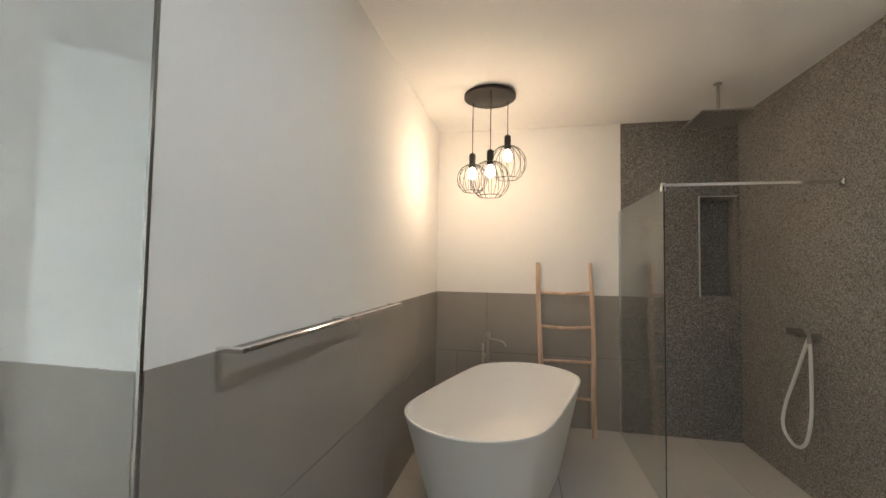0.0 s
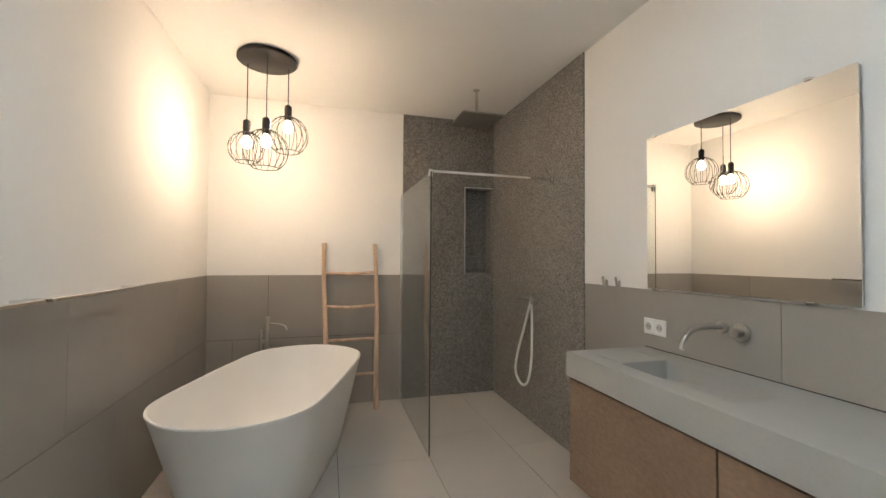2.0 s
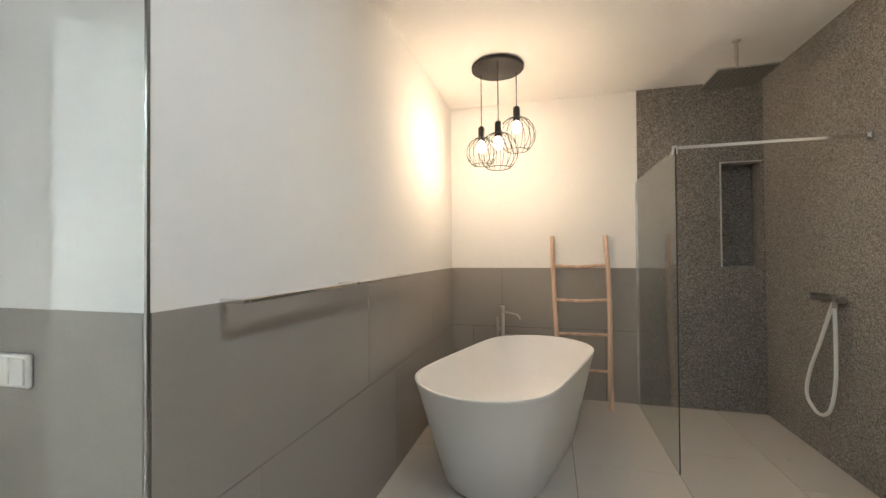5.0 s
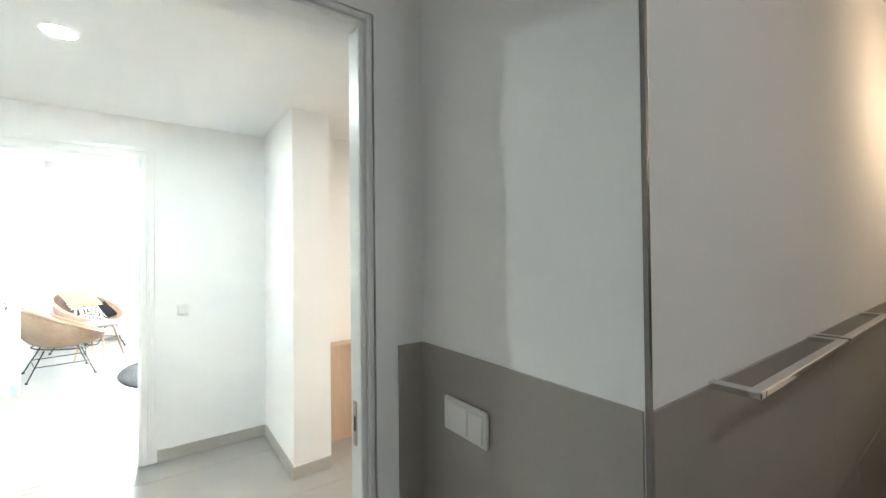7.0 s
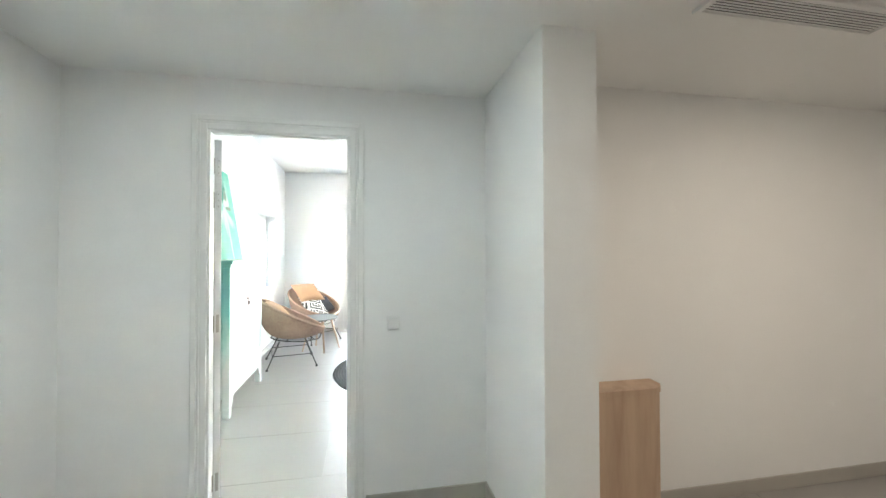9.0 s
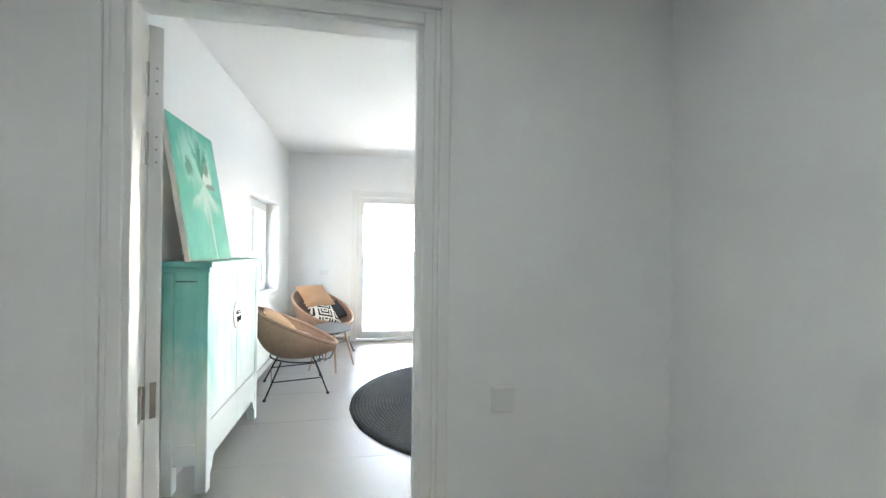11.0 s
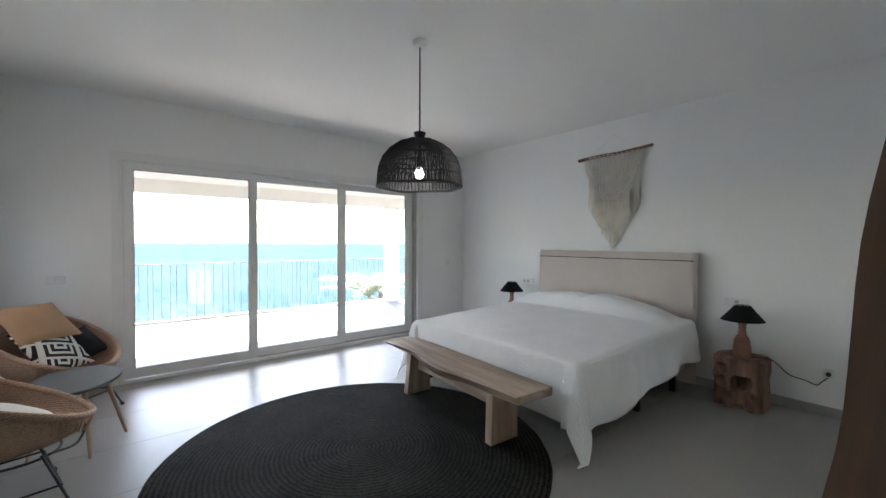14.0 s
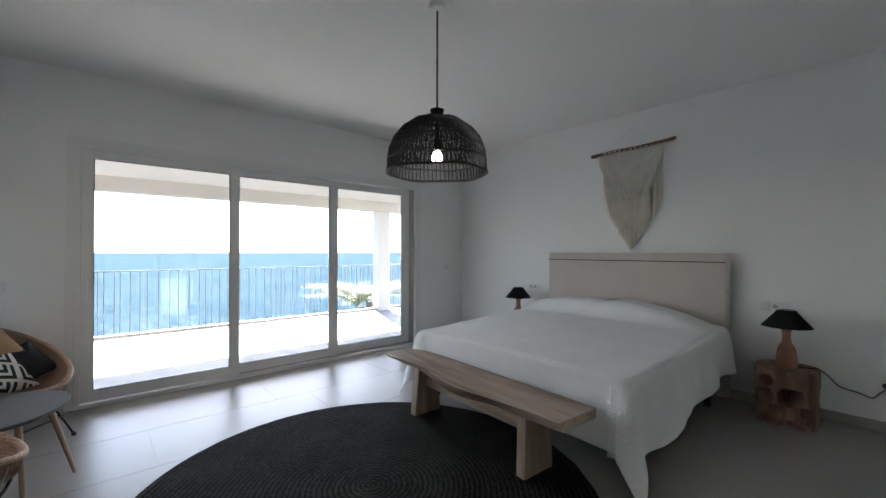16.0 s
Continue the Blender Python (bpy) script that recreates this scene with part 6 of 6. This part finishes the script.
def wicker_pendant():
    p = thing("pendant_lamp", "large black woven rattan dome pendant lamp", "pendant lamp", (-6.75, 1.61, 0))
    part("canopy", lathe([(0.03, ZC - 0.042), (0.052, ZC - 0.036), (0.055, ZC - 0.005), (0.055, ZC)], 28), LACQUER, p, "white ceiling canopy", True)
    bm = bmesh.new()
    for s in (0, 1, 2):
        pts = [(0.0035 * math.cos(40 * z + 2.094 * s), 0.0035 * math.sin(40 * z + 2.094 * s), z) for z in (2.33 + (ZC - 0.04 - 2.33) * k / 70 for k in range(71))]
        tube(pts, 0.0032, 5, bm)
    part("cord", bm, BLACK_PLASTIC, p, "twisted black cord")
    part("collar", lathe([(0.030, 2.275), (0.036, 2.30), (0.047, 2.333), (0.043, 2.337), (0.012, 2.335)], 24), BLACK_WICKER, p, "", True)

    def dome(u):
        """u 0 at the collar to 1 at the lower edge."""
        if u < 0.8:
            t = u / 0.8 * math.pi / 2
            return 0.032 + 0.285 * math.sin(t), 2.005 + 0.275 * math.cos(t)
        return 0.317 + 0.006 * (u - 0.8) / 0.2, 2.005 - 0.085 * (u - 0.8) / 0.2

    bm = bmesh.new()
    random.seed(9)
    n = 420
    for k in range(n):
        a0 = 2 * math.pi * k / n
        start = 0.0 if k % 3 == 0 else (0.22 if k % 3 == 1 else 0.10)
        pts = []
        for j in range(11):
            u = start + (1 - start) * j / 10
            r, z = dome(u)
            a = a0 + 0.02 * math.sin(3 * u + k)
            pts.append((r * math.cos(a), r * math.sin(a), z))
        tube(pts, 0.0026, 3, bm)
    tagged(part("strands", bm, BLACK_WICKER, p, "thin black rattan strands"), kind="stuff")
    for u, rad in ((0.04, 0.006), (0.14, 0.004), (0.26, 0.005), (0.40, 0.004), (0.54, 0.005), (0.67, 0.004), (0.80, 0.007), (0.985, 0.009)):
        r, z = dome(u)
        part("hoop", tube([(r * math.cos(a), r * math.sin(a), z + 0.004 * math.sin(5 * a + u * 9)) for a in (2 * math.pi * k / 60 for k in range(60))], rad, 6, closed=True), BLACK_WICKER, p, "", True)
    part("socket", lathe([(0.012, 2.33), (0.014, 2.15), (0.024, 2.145), (0.024, 2.07), (0.018, 2.065)], 18), BLACK_PLASTIC, p, "", True)
    part("bulb", lathe([(0.014, 2.066), (0.030, 2.045), (0.034, 2.022), (0.028, 2.0), (0.012, 1.988), (0.001, 1.986)], 20, close=False), BULB_ROOM, p, "glowing white bulb", True)


wicker_pendant()


def smoke_detector():
    s = thing("smoke_detector", "small round white smoke detector on the ceiling", "smoke detector", (-6.57, 0.605, ZC))
    part("base", lathe([(0.052, 0.0), (0.052, -0.014), (0.046, -0.018)], 30), LACQUER, s, "", True)
    part("cap", lathe([(0.040, -0.019), (0.044, -0.026), (0.040, -0.042), (0.02, -0.047)], 30), LACQUER, s, "", True)


smoke_detector()


def macrame():
    random.seed(7)
    m = thing("macrame_hanging", "cream macrame wall hanging on a brown branch", "wall hanging", (-6.81, YH, 0))
    part("stick", tube(curve([(-0.475, -0.035, 2.585), (-0.2, -0.03, 2.603), (0.1, -0.034, 2.604), (0.475, -0.035, 2.632)], 6), 0.020, 10, ends=(0.022, 0.017)), STICK_WOOD, m, "brown branch", True)
    part("hanger", tube([(-0.32, -0.045, 2.60), (0.0, -0.014, 2.835), (0.33, -0.045, 2.615)], 0.004, 6), CORD, m, "", True)
    part("nail", tube([(0.0, -0.02, 2.835), (0.0, 0.0, 2.835)], 0.004, 6), STEEL, m)
    bm = bmesh.new()
    n = 92
    for k in range(n):
        x = -0.325 + 0.66 * k / (n - 1)
        side = abs(x - 0.005) / 0.335
        z1 = 1.45 + 0.52 * side ** 1.15 + random.uniform(-0.025, 0.025)
        z0 = 2.60 if side > 0.86 else (2.60 if k % 2 else 2.36 - 0.12 * (1 - side ** 2))
        y = -0.022 - 0.010 * (k % 3) - random.uniform(0, 0.004)
        pts = [(x + 0.004 * math.sin(5 * z + k), y + 0.003 * math.sin(7 * z + 2 * k), z) for z in (z0 + (z1 - z0) * j / 7 for j in range(8))]
        tube(pts, random.uniform(0.0035, 0.0052), 5, bm, ends=(0.0042, 0.0055))
    tagged(part("fringe", bm, CORD_FRINGE, m, "long cream cotton fringe"), kind="stuff")
    bm = bmesh.new()
    for row, (sag, lift, r) in enumerate(((0.08, 0.0, 0.006), (0.13, -0.015, 0.007), (0.165, -0.03, 0.006), (0.215, -0.05, 0.007), (0.25, -0.06, 0.006), (0.30, -0.075, 0.007), (0.345, -0.09, 0.007))):
        for side in (-1, 1):
            pts = []
            for j in range(25):
                x = side * (0.36 - 0.36 * j / 24)
                z = 2.57 + lift - sag * 1.25 * (1 - (x / 0.36) ** 2) ** 0.9
                pts.append((x, -0.060 - 0.005 * row + 0.003 * math.sin(j * 2.1), z + 0.005 * math.sin(j * 3.0)))
            tube(pts, r, 6, bm)
    for k in range(46):
        x = -0.33 + 0.66 * k / 45
        q = (1 - (x / 0.36) ** 2)
        top, low = 2.56 - 0.13 * q, 2.50 - 0.30 * q
        tube([(x, -0.045, top), (x + 0.02 * math.sin(k * 1.9), -0.053, (top + low) / 2), (x, -0.046, low)], 0.0055, 5, bm)
    for k in range(11):
        x = -0.30 + 0.06 * k
        tube([(x + 0.018 * math.cos(a), -0.035 + 0.021 * math.sin(a), 2.603 + 0.0 * a + 0.012 * math.cos(2 * a)) for a in (2 * math.pi * j / 10 for j in range(10))], 0.005, 5, bm, True)
    for k in range(9):
        x = -0.22 + 0.055 * k
        z = 2.20 - 0.10 * (1 - (x / 0.3) ** 2)
        lathe([(0.003, 0.0), (0.016, -0.012), (0.013, -0.03), (0.005, -0.05)], 8, (x, -0.055, z), bm)
    for k in range(13):
        x = -0.21 + 0.42 * k / 12
        top = 2.16 - 0.13 * (1 - (x / 0.28) ** 2) + random.uniform(-0.03, 0.02)
        low = top - random.uniform(0.26, 0.36)
        for q in range(7):
            dx, dy = 0.011 * math.cos(q * 0.9), 0.009 * math.sin(q * 0.9)
            tube([(x, -0.066, top), (x + dx * 0.8, -0.066 + dy, top - 0.05), (x + dx * 1.6, -0.062 + dy, low + random.uniform(-0.02, 0.02))], 0.0038, 4, bm)
        lathe([(0.004, 0.012), (0.015, 0.0), (0.012, -0.03), (0.006, -0.05)], 8, (x, -0.066, top), bm)
    tagged(part("knotted_net", bm, CORD, m, "knotted cream cotton swags", True), kind="stuff")


macrame()


def leaning_mirror():
    m = thing("leaning_mirror", "tall floor mirror in a thick dark live-edge wood frame", "mirror")
    h, w, d = 2.02, 0.72, 0.085
    for y0, y1 in ((0.0, 0.075), (w - 0.075, w)):
        bm = bmesh.new()
        rings = []
        for k in range(25):
            z = h * k / 24
            f = 0.010 * noise.noise((z * 3, y0 * 5, 0)) + 0.006 * math.sin(z * 7)
            rings.append([bm.verts.new((x, y, z)) for x, y in ((0.0 + f, y0), (d, y0), (d, y1), (0.0 + f, y1))])
        for p, q in zip(rings, rings[1:]):
            for k in range(4):
                bm.faces.new((p[k], p[(k + 1) % 4], q[(k + 1) % 4], q[k]))
        bm.faces.new(rings[0])
        bm.faces.new(rings[-1])
        part("stile", bm, BEAM_WOOD, m)
    part("rail", box(0.0, d, 0.075, w - 0.075, 0.0, 0.09, 0.004), BEAM_WOOD, m)
    part("rail", box(0.0, d, 0.075, w - 0.075, h - 0.09, h, 0.004), BEAM_WOOD, m)
    part("mirror_glass", box(0.03, 0.035, 0.07, w - 0.07, 0.085, h - 0.085), MIRROR_GLASS, m)
    part("backing", box(0.036, 0.05, 0.07, w - 0.07, 0.085, h - 0.085), BEAM_WOOD, m)
    m.matrix_world = pose(-4.52, 0.95, 0.002, 0, math.degrees(math.atan2(0.23, 2.0)), 0)


leaning_mirror()

all_tiles()
